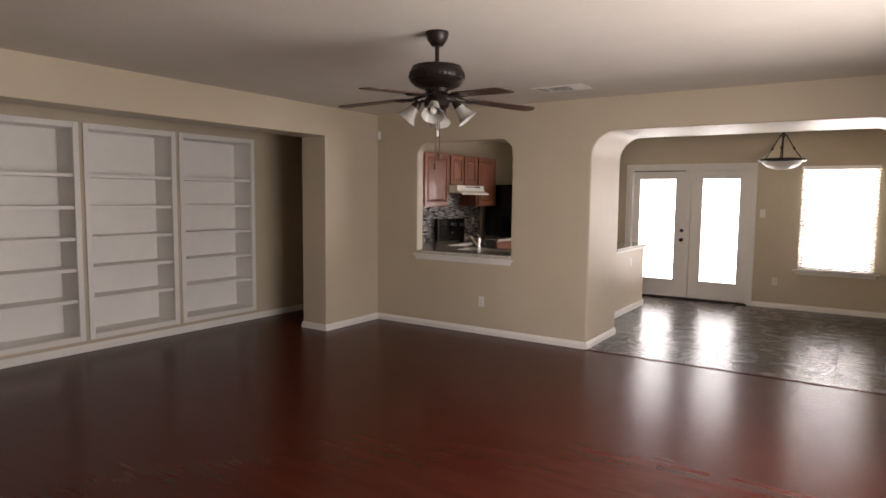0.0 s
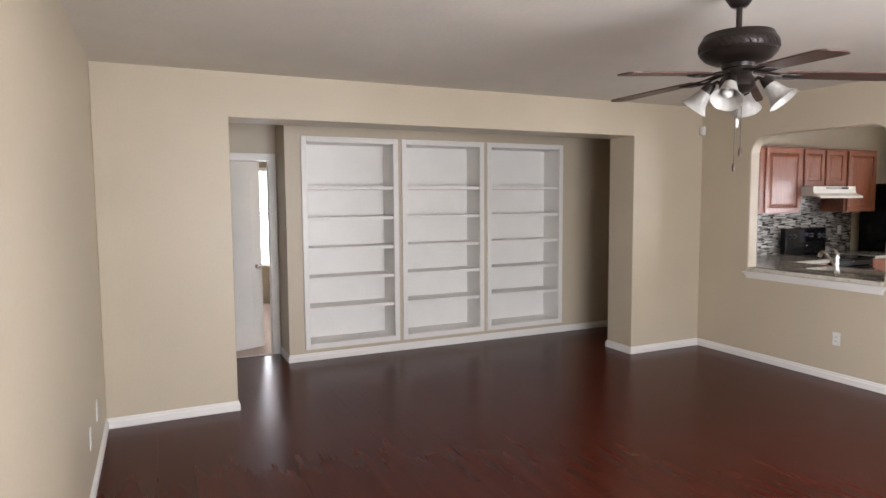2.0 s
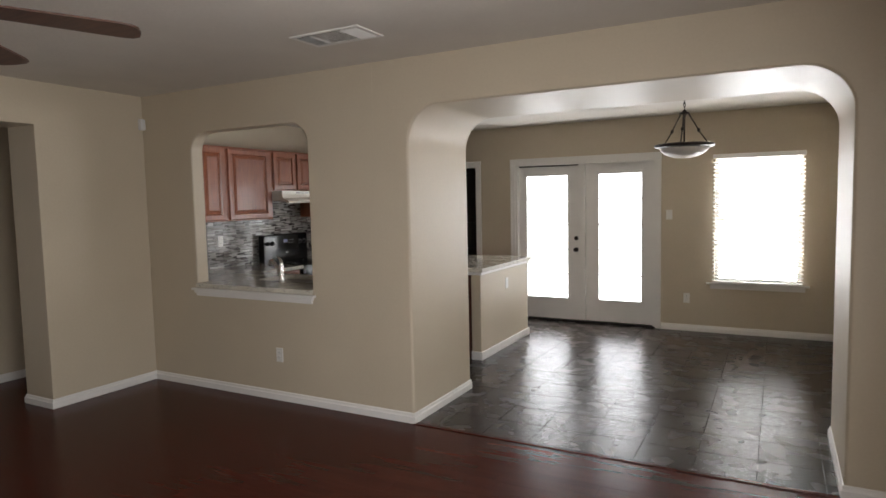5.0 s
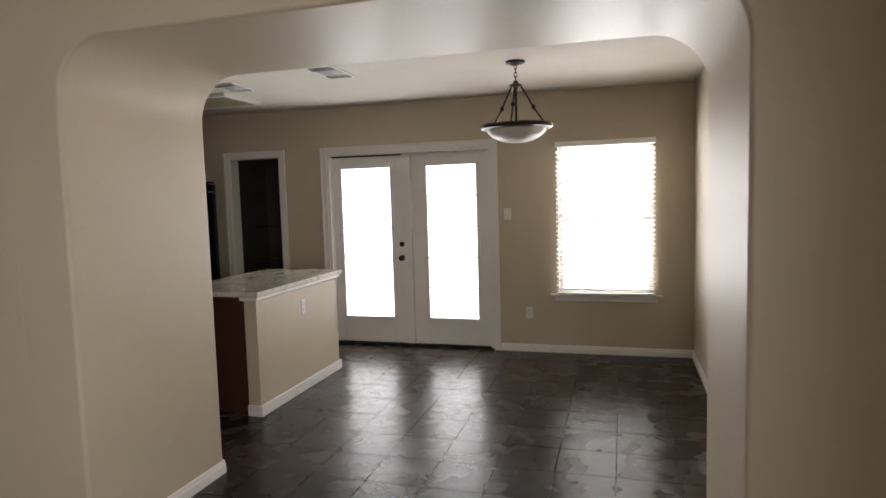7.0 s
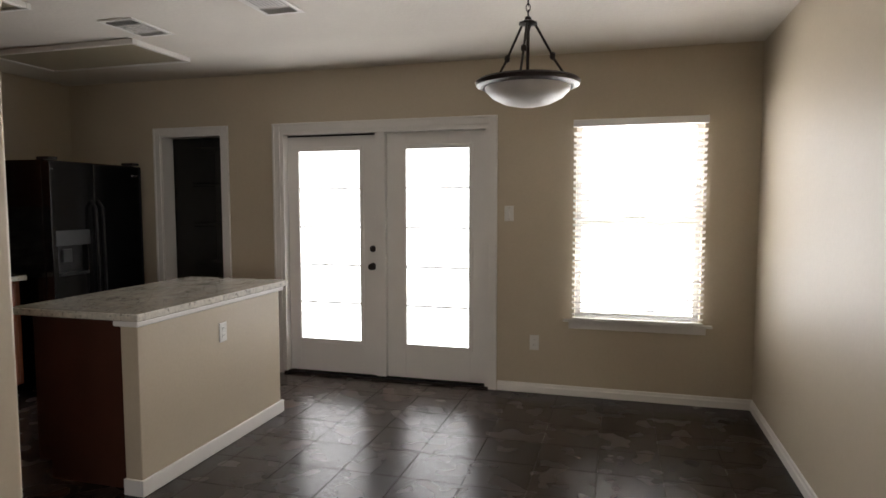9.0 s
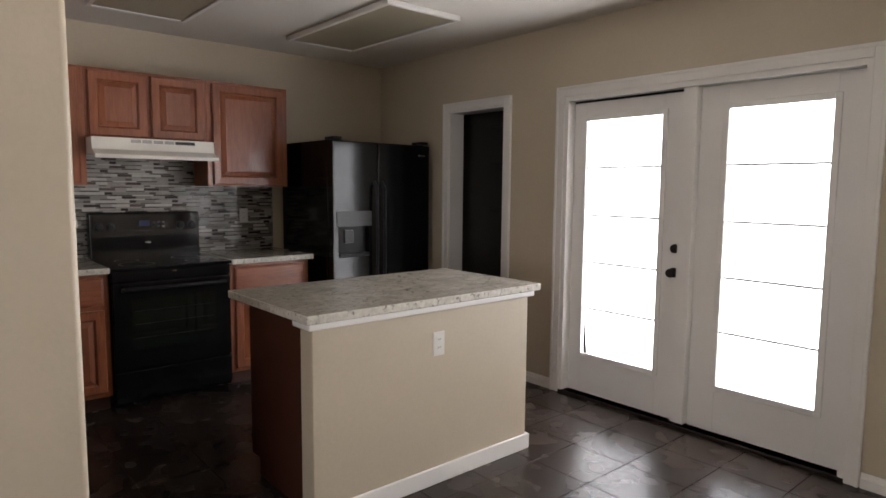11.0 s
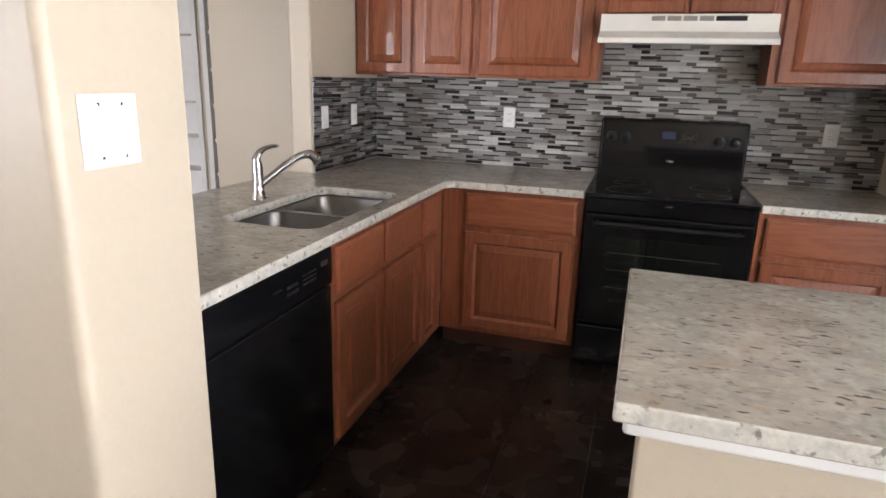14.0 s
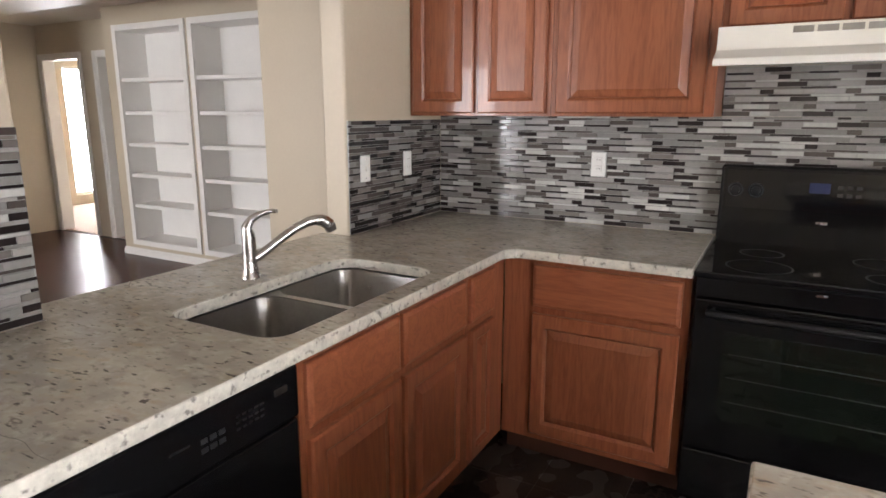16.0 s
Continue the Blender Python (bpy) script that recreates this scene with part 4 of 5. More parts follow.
for y in (1.575, 1.65, 2.12, 2.20):
    bm = bmesh.new()
    lathe(bm, [(0.026, 0.0), (0.024, 0.008), (0.017, 0.010), (0.015, 0.026), (0.0005, 0.028)], 20)
    bmesh.ops.transform(bm, matrix=pose(RX0 + 0.067, y, 1.135, 0, 90), verts=bm.verts)
    kn = part("knob", bm, "black_matte", rg, smooth=True)
    bm = bmesh.new()
    lathe(bm, [(0.030, 0.0), (0.030, 0.003), (0.0262, 0.003), (0.0262, 0.0)], 24)
    bmesh.ops.transform(bm, matrix=pose(RX0 + 0.067, y, 1.135, 0, 90), verts=bm.verts)
    part("knob_ring", bm, "grey_plastic", kn)
for x, y, r in ((0.10, 1.70, 0.075), (0.10, 2.09, 0.095), (0.34, 1.70, 0.105), (0.34, 2.09, 0.075)):
    bm = bmesh.new()
    lathe(bm, [(r - 0.003, 0.9152), (r, 0.9156), (r + 0.003, 0.9152)], 36, (x, y, 0))
    part("burner_ring", bm, "grey_plastic", rg)

hd = thing("range_hood", "almond enamel under-cabinet range hood over the black range", "range hood")
f = placed("x", 0.0, 1)
bm = bmesh.new()
prof = [(-0.186, 1.734), (0.245, 1.734), (0.245, 1.69), (0.255, 1.655), (0.335, 1.622), (0.340, 1.598), (0.330, 1.596), (0.31, 1.612), (0.23, 1.626), (-0.186, 1.626)]
ra = [bm.verts.new((x, 1.488, z)) for x, z in prof]
rb = [bm.verts.new((x, 2.265, z)) for x, z in prof]
for i in range(len(prof)):
    bm.faces.new((ra[i], ra[(i + 1) % len(prof)], rb[(i + 1) % len(prof)], rb[i]))
bm.faces.new(ra)
bm.faces.new(list(reversed(rb)))
part("shell", bm, "hood", hd, bevel=0.003)
boxes("switch_strip", "black_matte", hd, (0.2455, 0.249, 2.00, 2.13, 1.703, 1.724))
for k in range(4):
    y = 1.72 + k * 0.07
    boxes("vent_slot", "steel_dark", hd, (0.2455, 0.248, y, y + 0.06, 1.703, 1.724))
boxes("filter", "steel_dark", hd, (-0.05, 0.20, 1.56, 2.16, 1.6235, 1.6255))

fr = thing("refrigerator", "black side-by-side refrigerator with ice dispenser, in the kitchen corner", "refrigerator")
FY0, FY1 = 2.965, 3.885
SP = 3.365
boxes("body", "black", fr, (-0.12, 0.615, FY0, FY1, 0.02, 1.775), bevel=0.006)
boxes("grille", "black_matte", fr, (0.615, 0.64, FY0 + 0.01, FY1 - 0.01, 0.02, 0.10))
for a, b, nm in ((FY0, SP - 0.004, "freezer_door"), (SP + 0.004, FY1, "fridge_door")):
    if nm == "freezer_door":
        d = prism(nm, rect(a, b, 0.11, 1.765), [rect(a + 0.05, b - 0.075, 0.90, 1.235)], "x", 0.62, 0.69, "black", 0.006)
        del d["kind"]
        d.parent = fr
        boxes("dispenser_niche", "black_matte", d, (0.621, 0.634, a + 0.051, b - 0.076, 0.901, 1.234))
        boxes("dispenser_panel", "grey_plastic", d, (0.69, 0.697, a + 0.03, b - 0.055, 1.13, 1.245), bevel=0.003)
        boxes("dispenser_tray", "black_matte", d, (0.636, 0.70, a + 0.055, b - 0.08, 0.90, 0.925), bevel=0.003)
        boxes("dispenser_lever", "grey_plastic", d, (0.64, 0.66, a + 0.12, a + 0.20, 1.00, 1.10), bevel=0.004)
    else:
        d = boxes(nm, "black", fr, (0.62, 0.69, a, b, 0.11, 1.765), bevel=0.01, segments=3)
        boxes("badge", "steel", d, (0.69, 0.692, b - 0.12, b - 0.05, 1.675, 1.690))
for y in (SP - 0.035, SP + 0.035):
    bm = bmesh.new()
    tube(bm, [(0.69, y, 0.55), (0.735, y, 0.60), (0.742, y, 1.0), (0.735, y, 1.42), (0.69, y, 1.47)], 0.012, 10)
    part("door_handle", bm, "black_matte", fr, smooth=True)
for y in (FY0 + 0.05, FY1 - 0.05):
    boxes("hinge_cover", "black_matte", fr, (0.56, 0.68, y - 0.04, y + 0.04, 1.775, 1.798), bevel=0.006)

dw = thing("dishwasher", "black built-in dishwasher under the granite worktop", "dishwasher")
DX0, DX1 = 1.70, 2.44
boxes("body", "black_matte", dw, (DX0, DX1, 0.20, 0.75, 0.02, 0.878))
boxes("door", "black", dw, (DX0 + 0.003, DX1 - 0.003, 0.7505, 0.80, 0.115, 0.735), bevel=0.006)
cp = boxes("control_panel", "black", dw, (DX0 + 0.003, DX1 - 0.003, 0.7505, 0.806, 0.742, 0.872), bevel=0.008)
boxes("toe_panel", "black_matte", dw, (DX0 + 0.003, DX1 - 0.003, 0.74, 0.7503, 0.02, 0.11))
boxes("latch", "steel_dark", cp, (1.745, 1.785, 0.8062, 0.811, 0.822, 0.838), bevel=0.002)
for k in range(5):
    for j in range(3):
        boxes("button_print", "steel_dark", cp, (1.815 + 0.017 * k, 1.826 + 0.017 * k, 0.8062, 0.8068, 0.792 + 0.014 * j, 0.797 + 0.014 * j))
for k in range(3):
    for j in range(2):
        boxes("button", "grey_plastic", cp, (1.925 + 0.022 * k, 1.941 + 0.022 * k, 0.8062, 0.8085, 0.785 + 0.02 * j, 0.796 + 0.02 * j), bevel=0.0008)
boxes("status_line", "steel_dark", cp, (2.01, 2.055, 0.8062, 0.8068, 0.815, 0.819))

# ---- plates ----


def plate(name, label, axis, pos, side, u, z, kind="outlet", w=0.07, h=0.115):
    e = thing(name, label, "outlet" if kind == "outlet" else "light switch")
    bm = bmesh.new()
    fp = placed(axis, pos, side)
    loft_rects(bm, fp, ((u - w / 2, u + w / 2, z - h / 2, z + h / 2), [(0, 0.0005), (0, 0.003), (0.004, 0.006)]))
    part("cover_plate", bm, "plate", e)
    n = 1 if w < 0.1 else 2
    for k in range(n):
        uc = u + (k - (n - 1) / 2) * 0.046
        if kind == "outlet":
            for dz in (-0.02, 0.02):
                bm = bmesh.new()
                loft_rects(bm, fp, ((uc - 0.016, uc + 0.016, z + dz - 0.014, z + dz + 0.014), [(0, 0.0061), (0.001, 0.008)]))
                s = part("socket", bm, "plate", e)
                bm = bmesh.new()
                for du in (-0.006, 0.006):
                    loft_rects(bm, fp, ((uc + du - 0.0012, uc + du + 0.0012, z + dz - 0.003, z + dz + 0.006), [(0, 0.0081), (0, 0.0084)]))
                part("slots", bm, "black_matte", s)
        else:
            bm = bmesh.new()
            loft_rects(bm, fp, ((uc - 0.005, uc + 0.005, z - 0.011, z + 0.011), [(0, 0.0061), (0.001, 0.012), (0.002, 0.015)]))
            part("toggle", bm, "plate", e)
            for dz in (-0.042, 0.042):
                bm = bmesh.new()
                loft_rects(bm, fp, ((uc - 0.003, uc + 0.003, z + dz - 0.003, z + dz + 0.003), [(0, 0.0061), (0.001, 0.007)]))
                part("screw", bm, "steel", e)
    return e


plate("outlet", "white outlet on the beige living room wall, low down", "y", 0.0, -1, 1.527, 0.374)
plate("outlet", "white outlet on the beige wall, close to the floor", "y", -5.74, 1, 0.68, 0.35)
plate("outlet", "white outlet on the beige wall, beside another one", "y", -5.74, 1, 1.13, 0.33)
plate("light_switch", "white light switch on the beige wall by the entry", "y", -5.74, 1, 3.53, 1.25, "switch")
plate("outlet", "white outlet under the dining window", "y", 4.01, -1, 4.125, 0.39)
plate("light_switch", "white light switch beside the french doors", "y", 4.01, -1, 3.925, 1.37, "switch")
plate("outlet", "white outlet on the island's painted panel", "x", 2.487, 1, 2.467, 0.69)
plate("light_switch", "white double switch on the wall end beside the kitchen", "y", AD, 1, 2.68, 1.32, "switch", 0.116, 0.116)
plate("outlet", "white outlet on the mosaic backsplash, by the range hood", "x", -0.179, 1, 0.98, 1.205)["label"] = "white outlet on the mosaic backsplash between counter and cabinets"
plate("outlet", "white outlet on the mosaic backsplash near the refrigerator", "x", -0.179, 1, 2.65, 1.19)
plate("outlet", "white outlet on the short mosaic backsplash", "y", 0.136, 1, 0.155, 1.20)
plate("light_switch", "white switch on the short mosaic backsplash by the opening", "y", 0.136, 1, 0.50, 1.20, "switch")
plate("outlet", "white outlet on the mosaic beside the wall opening", "y", 0.136, 1, 2.17, 1.19, "outlet", 0.12)

# ---- ceiling things ----


# Colour of a flat sheet that stands in for the duct's shade.
M["duct"] = mat("duct_shade_sheet", (0.10, 0.095, 0.09), 0.7)


def vent(x0, x1, y0, y1, z, label):
    """A three-way register: cross louvres at both ends, long closed ones between."""
    e = thing("ceiling_vent", label, "air vent")
    long_x = x1 - x0 > y1 - y0
    la, lb, wa, wb = (x0, x1, y0, y1) if long_x else (y0, y1, x0, x1)

    def bar(l0, l1, w0, w1, za, zb):
        return (l0, l1, w0, w1, za, zb) if long_x else (w0, w1, l0, l1, za, zb)

    f = 0.028
    boxes("frame", "white", e, bar(la, la + f, wa, wb, z - 0.009, z - 0.0003), bar(lb - f, lb, wa, wb, z - 0.009, z - 0.0003),
          bar(la + f, lb - f, wa, wa + f, z - 0.009, z - 0.0003), bar(la + f, lb - f, wb - f, wb, z - 0.009, z - 0.0003), bevel=0.003)
    boxes("backing", "duct", e, bar(la + f, lb - f, wa + f, wb - f, z - 0.002, z - 0.0005))
    end = (lb - la - 2 * f) * 0.24
    size = (0.0075, wb - wa - 2 * f, 0.0008)
    for l0, sign in ((la + f, 1), (lb - f - end, -1)):
        boxes("divider", "white", e, bar(l0 + (end if sign > 0 else -0.004), l0 + (end + 0.004 if sign > 0 else 0), wa + f, wb - f, z - 0.013, z - 0.002))
        n = max(3, int(end / 0.019))
        for k in range(n):
            c = l0 + end * (k + 0.5) / n
            bm = bmesh.new()
            h, w = size[0], size[1] / 2 - 0.001
            if long_x:
                box(bm, -h, h, -w, w, -0.0006, 0.0006)
            else:
                box(bm, -w, w, -h, h, -0.0006, 0.0006)
            s = part("louvre", bm, "white", e)
            mid = (wa + wb) / 2
            s.location = (c, mid, z - 0.009) if long_x else (mid, c, z - 0.009)
            s.rotation_euler = (0, radians(38 * sign), 0) if long_x else (radians(38), 0, 0)
    n = int((wb - wa - 2 * f) / 0.021)
    l0, l1 = la + f + end + 0.005, lb - f - end - 0.005
    for k in range(n):
        c = wa + f + (wb - wa - 2 * f) * (k + 0.5) / n
        hw = (wb - wa - 2 * f) / n * 0.47
        bm = bmesh.new()
        if long_x:
            box(bm, l0, l1, -hw, hw, -0.0006, 0.0006)
        else:
            box(bm, -hw, hw, l0, l1, -0.0006, 0.0006)
        s = part("long_louvre", bm, "white", e)
        s.location = (0, c, z - 0.010) if long_x else (c, 0, z - 0.010)
        s.rotation_euler = (radians(9), 0, 0) if long_x else (0, radians(9), 0)
    return e


vent(2.49, 2.98, -0.83, -0.56, CL, "white rectangular ceiling vent with louvres in the living room")
vent(2.76, 3.0, 2.12, 2.58, CK, "white ceiling vent with louvres in the kitchen")
vent(1.73, 1.98, 2.40, 2.77, CK, "white ceiling vent with louvres above the island")


def light_box(x0, x1, y0, y1):
    e = thing("ceiling_light", "rectangular fluorescent ceiling light with yellowed diffuser, switched off", "ceiling light", "kitchen ceiling lights")
    boxes("frame", "white", e, (x0, x1, y0, y0 + 0.03, CK - 0.035, CK), (x0, x1, y1 - 0.03, y1, CK - 0.035, CK), (x0, x0 + 0.03, y0 + 0.03, y1 - 0.03, CK - 0.035, CK), (x1 - 0.03, x1, y0 + 0.03, y1 - 0.03, CK - 0.035, CK), bevel=0.006)
    boxes("diffuser", "diffuser", e, (x0 + 0.03, x1 - 0.03, y0 + 0.03, y1 - 0.03, CK - 0.026, CK - 0.020))


M["diffuser"] = mat("yellowed_diffuser", (0.30, 0.26, 0.18), 0.35, bump=0.3, fine=160)
light_box(0.36, 1.64, 2.78, 3.36)
light_box(0.36, 1.64, 1.46, 2.05)

# ceiling fan
FX0, FY = 2.85, -2.90
fan = thing("ceiling_fan", "dark bronze ceiling fan with five walnut blades and frosted shades", "ceiling fan", at=(FX0, FY, CL))
bm = bmesh.new()
lathe(bm, [(0.0005, 0.0), (0.070, 0.0), (0.070, -0.012), (0.062, -0.045), (0.040, -0.078), (0.030, -0.086), (0.0005, -0.086)], 32)
part("canopy", bm, "bronze", fan, smooth=True)
bm = bmesh.new()
cyl(bm, (0, 0, -0.08), (0, 0, -0.20), 0.013)
part("downrod", bm, "bronze", fan, smooth=True)
bm = bmesh.new()
lathe(bm, [(0.0005, -0.185), (0.03, -0.19), (0.10, -0.196), (0.150, -0.208), (0.158, -0.224), (0.161, -0.232), (0.166, -0.236), (0.171, -0.252), (0.171, -0.275), (0.164, -0.286), (0.168, -0.292), (0.158, -0.306), (0.145, -0.318), (0.140, -0.322), (0.11, -0.336), (0.075, -0.342), (0.07, -0.36), (0.0005, -0.361)], 48)
part("motor_housing", bm, "bronze", fan, smooth=True)
bm = bmesh.new()
for k in range(36):
    a = 2 * math.pi * k / 36
    b = a + 0.14
    p = Vector((0.170 * math.cos(a), 0.170 * math.sin(a), -0.250))
    q = Vector((0.170 * math.cos(b), 0.170 * math.sin(b), -0.278))
    cyl(bm, p, q, 0.0035, 0.005, 5)
part("filigree_band", bm, "bronze", fan)
bm = bmesh.new()
lathe(bm, [(0.0005, -0.36), (0.06, -0.362), (0.062, -0.395), (0.075, -0.41), (0.078, -0.445), (0.055, -0.468), (0.03, -0.478), (0.028, -0.492), (0.018, -0.50), (0.0005, -0.502)], 32)
part("light_hub", bm, "bronze", fan, smooth=True)
BLADE0 = 52
for k in range(5):
    a = radians(BLADE0 + 72 * k)
    m = Matrix.Rotation(a, 4, "Z") @ Matrix.Translation((0, 0, -0.385)) @ Matrix.Rotation(radians(4), 4, "Y") @ Matrix.Rotation(radians(-4), 4, "X")
    bm = bmesh.new()
    out = [(0.20, -0.045), (0.26, -0.058), (0.60, -0.068), (0.635, -0.062), (0.655, -0.040), (0.66, 0.0), (0.655, 0.040), (0.635, 0.062), (0.60, 0.068), (0.26, 0.058), (0.20, 0.045)]
    lo = [bm.verts.new((x, y, -0.003)) for x, y in out]
    hi = [bm.verts.new((x, y, 0.003)) for x, y in out]
    bm.faces.new(hi)
    bm.faces.new(list(reversed(lo)))
    for i in range(len(out)):
        bm.faces.new((lo[i], lo[(i + 1) % len(out)], hi[(i + 1) % len(out)], hi[i]))
    bmesh.ops.transform(bm, matrix=m, verts=bm.verts)
    part("blade", bm, "blade", fan)
    bm = bmesh.new()
    for s in (-1, 1):
        tube(bm, [(0.07, s * 0.012, 0.012), (0.12, s * 0.02, 0.004), (0.17, s * 0.035, -0.006), (0.25, s * 0.030, -0.007)], 0.006, 8)
    box(bm, 0.20, 0.27, -0.035, 0.035, -0.009, -0.0035)
    bmesh.ops.transform(bm, matrix=m, verts=bm.verts)
    part("blade_iron", bm, "bronze", fan)
for k in range(4):
    a = radians(28 + 90 * k)
    d = Vector((math.cos(a), math.sin(a), 0))
    p0 = d * 0.06 + Vector((0, 0, -0.43))
    p1 = d * 0.115 + Vector((0, 0, -0.425))
    bm = bmesh.new()
    tube(bm, [p0, (p0 + p1) / 2 + Vector((0, 0, 0.015)), p1], 0.009, 10)
    axis = (d * 0.62 + Vector((0, 0, -0.78))).normalized()
    cyl(bm, p1 - axis * 0.01, p1 + axis * 0.035, 0.020, 0.030)
    part("lamp_arm", bm, "bronze", fan, smooth=True)
    bm = bmesh.new()
    lathe(bm, [(0.028, 0.0), (0.033, 0.02), (0.040, 0.05), (0.050, 0.08), (0.066, 0.105), (0.078, 0.118), (0.075, 0.1185), (0.062, 0.102), (0.046, 0.078), (0.036, 0.05), (0.029, 0.02), (0.024, 0.001)], 32, wave=0.03, waves=8)
    bmesh.ops.transform(bm, matrix=Matrix.Translation(p1 + axis * 0.022) @ axis.to_track_quat("Z", "Y").to_matrix().to_4x4() @ Matrix.Scale(0.9, 4), verts=bm.verts)
    part("shade", bm, "shade_glass", fan, "frosted white glass bell shade", smooth=True)
    bm = bmesh.new()
    bmesh.ops.create_uvsphere(bm, u_segments=16, v_segments=10, radius=0.024)
    bmesh.ops.transform(bm, matrix=Matrix.Translation(p1 + axis * 0.085), verts=bm.verts)
    part("bulb", bm, "plate", fan, smooth=True)
for x, y, l, fob in ((0.02, -0.02, 0.09, "frosted"), (-0.015, 0.01, 0.29, "blade"), (0.01, 0.02, 0.22, "blade")):
    bm = bmesh.new()
    cyl(bm, (x, y, -0.49), (x, y, -0.50 - l), 0.0018, n=6)
    pc = part("pull_chain", bm, "bronze", fan)
    bm = bmesh.new()
    lathe(bm, [(0.0005, 0.0), (0.006, -0.006), (0.009, -0.022), (0.007, -0.04), (0.0005, -0.045)], 14, (x, y, -0.50 - l))
    part("pull_fob", bm, fob, pc, smooth=True)

# pendant
pd = thing("pendant_light", "dark bronze pendant light with frosted glass bowl in the dining area", "pendant light", at=(4.265, 2.56, CK))
pd.scale = (1.09, 1.09, 1.09)
bm = bmesh.new()
lathe(bm, [(0.0005, 0), (0.066, 0), (0.064, -0.012), (0.03, -0.024), (0.012, -0.03), (0.0005, -0.03)], 28)
part("canopy", bm, "bronze", pd, smooth=True)
bm = bmesh.new()
for k in range(4):
    z = -0.035 - 0.026 * k
    for i in range(12):
        pass
    ring = [Vector(((0.010 * math.cos(t)), 0, 0.018 * math.sin(t))) for t in [2 * math.pi * i / 12 for i in range(13)]]
    turn = Matrix.Rotation(radians(90 * (k % 2)), 3, "Z")
    tube(bm, [turn @ p + Vector((0, 0, z)) for p in ring], 0.0025, 6)
part("chain", bm, "bronze", pd)
bm = bmesh.new()
lathe(bm, [(0.0005, -0.125), (0.014, -0.13), (0.018, -0.145), (0.042, -0.155), (0.044, -0.163), (0.016, -0.170), (0.010, -0.19), (0.0005, -0.192)], 24)
part("hub", bm, "bronze", pd, smooth=True)
for k in range(3):
    a = radians(30 + 120 * k)
    d = Vector((math.cos(a), math.sin(a), 0))
    bm = bmesh.new()
    tube(bm, [d * 0.035 + Vector((0, 0, -0.16)), d * 0.10 + Vector((0, 0, -0.26)), d * 0.13 + Vector((0, 0, -0.31)), d * 0.215 + Vector((0, 0, -0.418))], 0.006, 8)
    lathe(bm, [(0.0005, 0.02), (0.012, 0.012), (0.014, 0), (0.012, -0.012), (0.0005, -0.02)], 12, tuple(d * 0.125 + Vector((0, 0, -0.30))))
    part("rod", bm, "bronze", pd, smooth=True)
bm = bmesh.new()
cyl(bm, (0, 0, -0.19), (0, 0, -0.43), 0.008)
part("stem", bm, "bronze", pd, smooth=True)
bm = bmesh.new()
lathe(bm, [(0.205, -0.425), (0.235, -0.418), (0.246, -0.428), (0.240, -0.445), (0.215, -0.455), (0.20, -0.452), (0.205, -0.425)], 48)
part("rim", bm, "bronze", pd, smooth=True)
bm = bmesh.new()
lathe(bm, [(0.205, -0.44), (0.195, -0.470), (0.165, -0.500), (0.115, -0.525), (0.06, -0.538), (0.0005, -0.541), (0.0005, -0.534), (0.06, -0.531), (0.11, -0.518), (0.158, -0.494), (0.188, -0.466), (0.198, -0.44)], 48)
part("bowl", bm, "frosted", pd, "frosted white glass bowl", smooth=True)

# motion sensor in the corner and pantry shelves
sen = boxes("motion_sensor", "plate", None, (0.012, 0.062, -0.062, -0.012, 2.27, 2.37), bevel=0.012, label="small white motion sensor in the upper wall corner", category="sensor")
for z in (0.45, 0.85, 1.25, 1.65, 2.0):
    e = thing("pantry_shelf", "wire pantry shelf in the dim closet", "shelf", "pantry shelves")
    bm = bmesh.new()
    for k in range(16):
        cyl(bm, (0.61, 4.68 + 0.0225 * k, z), (1.62, 4.68 + 0.0225 * k, z), 0.0022, n=5)
    # Wires and rails share the darkened pantry colour in place of shade.
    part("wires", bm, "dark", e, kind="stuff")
    bm = bmesh.new()
    for zz in (0, -0.03):
        cyl(bm, (0.61, 4.675, z + zz), (1.62, 4.675, z + zz), 0.0035, n=6)
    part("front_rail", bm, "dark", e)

# ---- floors: planks and tiles ----
rnd = random.Random(4)


def piece_mesh(cache, w, d, h, material, bev=0.0015):
    key = (round(w, 3), round(d, 3), material)
    if key not in cache:
        bm = bmesh.new()
        rings = []
        for ins, z in ((0, -h), (0, -bev), (bev, 0)):
            rings.append([bm.verts.new((x, y, z)) for x, y in ((-w / 2 + ins, -d / 2 + ins), (w / 2 - ins, -d / 2 + ins), (w / 2 - ins, d / 2 - ins), (-w / 2 + ins, d / 2 - ins))])
        for a, b in zip(rings, rings[1:]):
            for i in range(4):
                bm.faces.new((a[i], a[(i + 1) % 4], b[(i + 1) % 4], b[i]))
        bm.faces.new(rings[-1])
        cache[key] = mesh_of("piece", bm, material)
    return cache[key]


cache = {}
PW, PL = 0.193, 1.38
row = 0
y = -0.012
while y > -6.9:
    off = (row * 0.53) % PL
    x = -1.62 - off
    while x < XE:
        a, b = max(x, -1.62), min(x + PL, XE)
        if b - a > 0.02:
            o = new("plank", piece_mesh(cache, b - a - 0.0006, PW - 0.0006, 0.008, "laminate", 0.0003))
            o.location = ((a + b) / 2, y - PW / 2, 0)
            o.parent = floor_living
        x += PL
    y -= PW
    row += 1
bm = bmesh.new()
box(bm, 3.55, XE, -9.0, y, -0.0078, 0.0)
part("planks_entry", bm, "laminate", floor_living, kind="stuff")
TW, TL = 0.335, 0.335
x = 5.645
k = 0
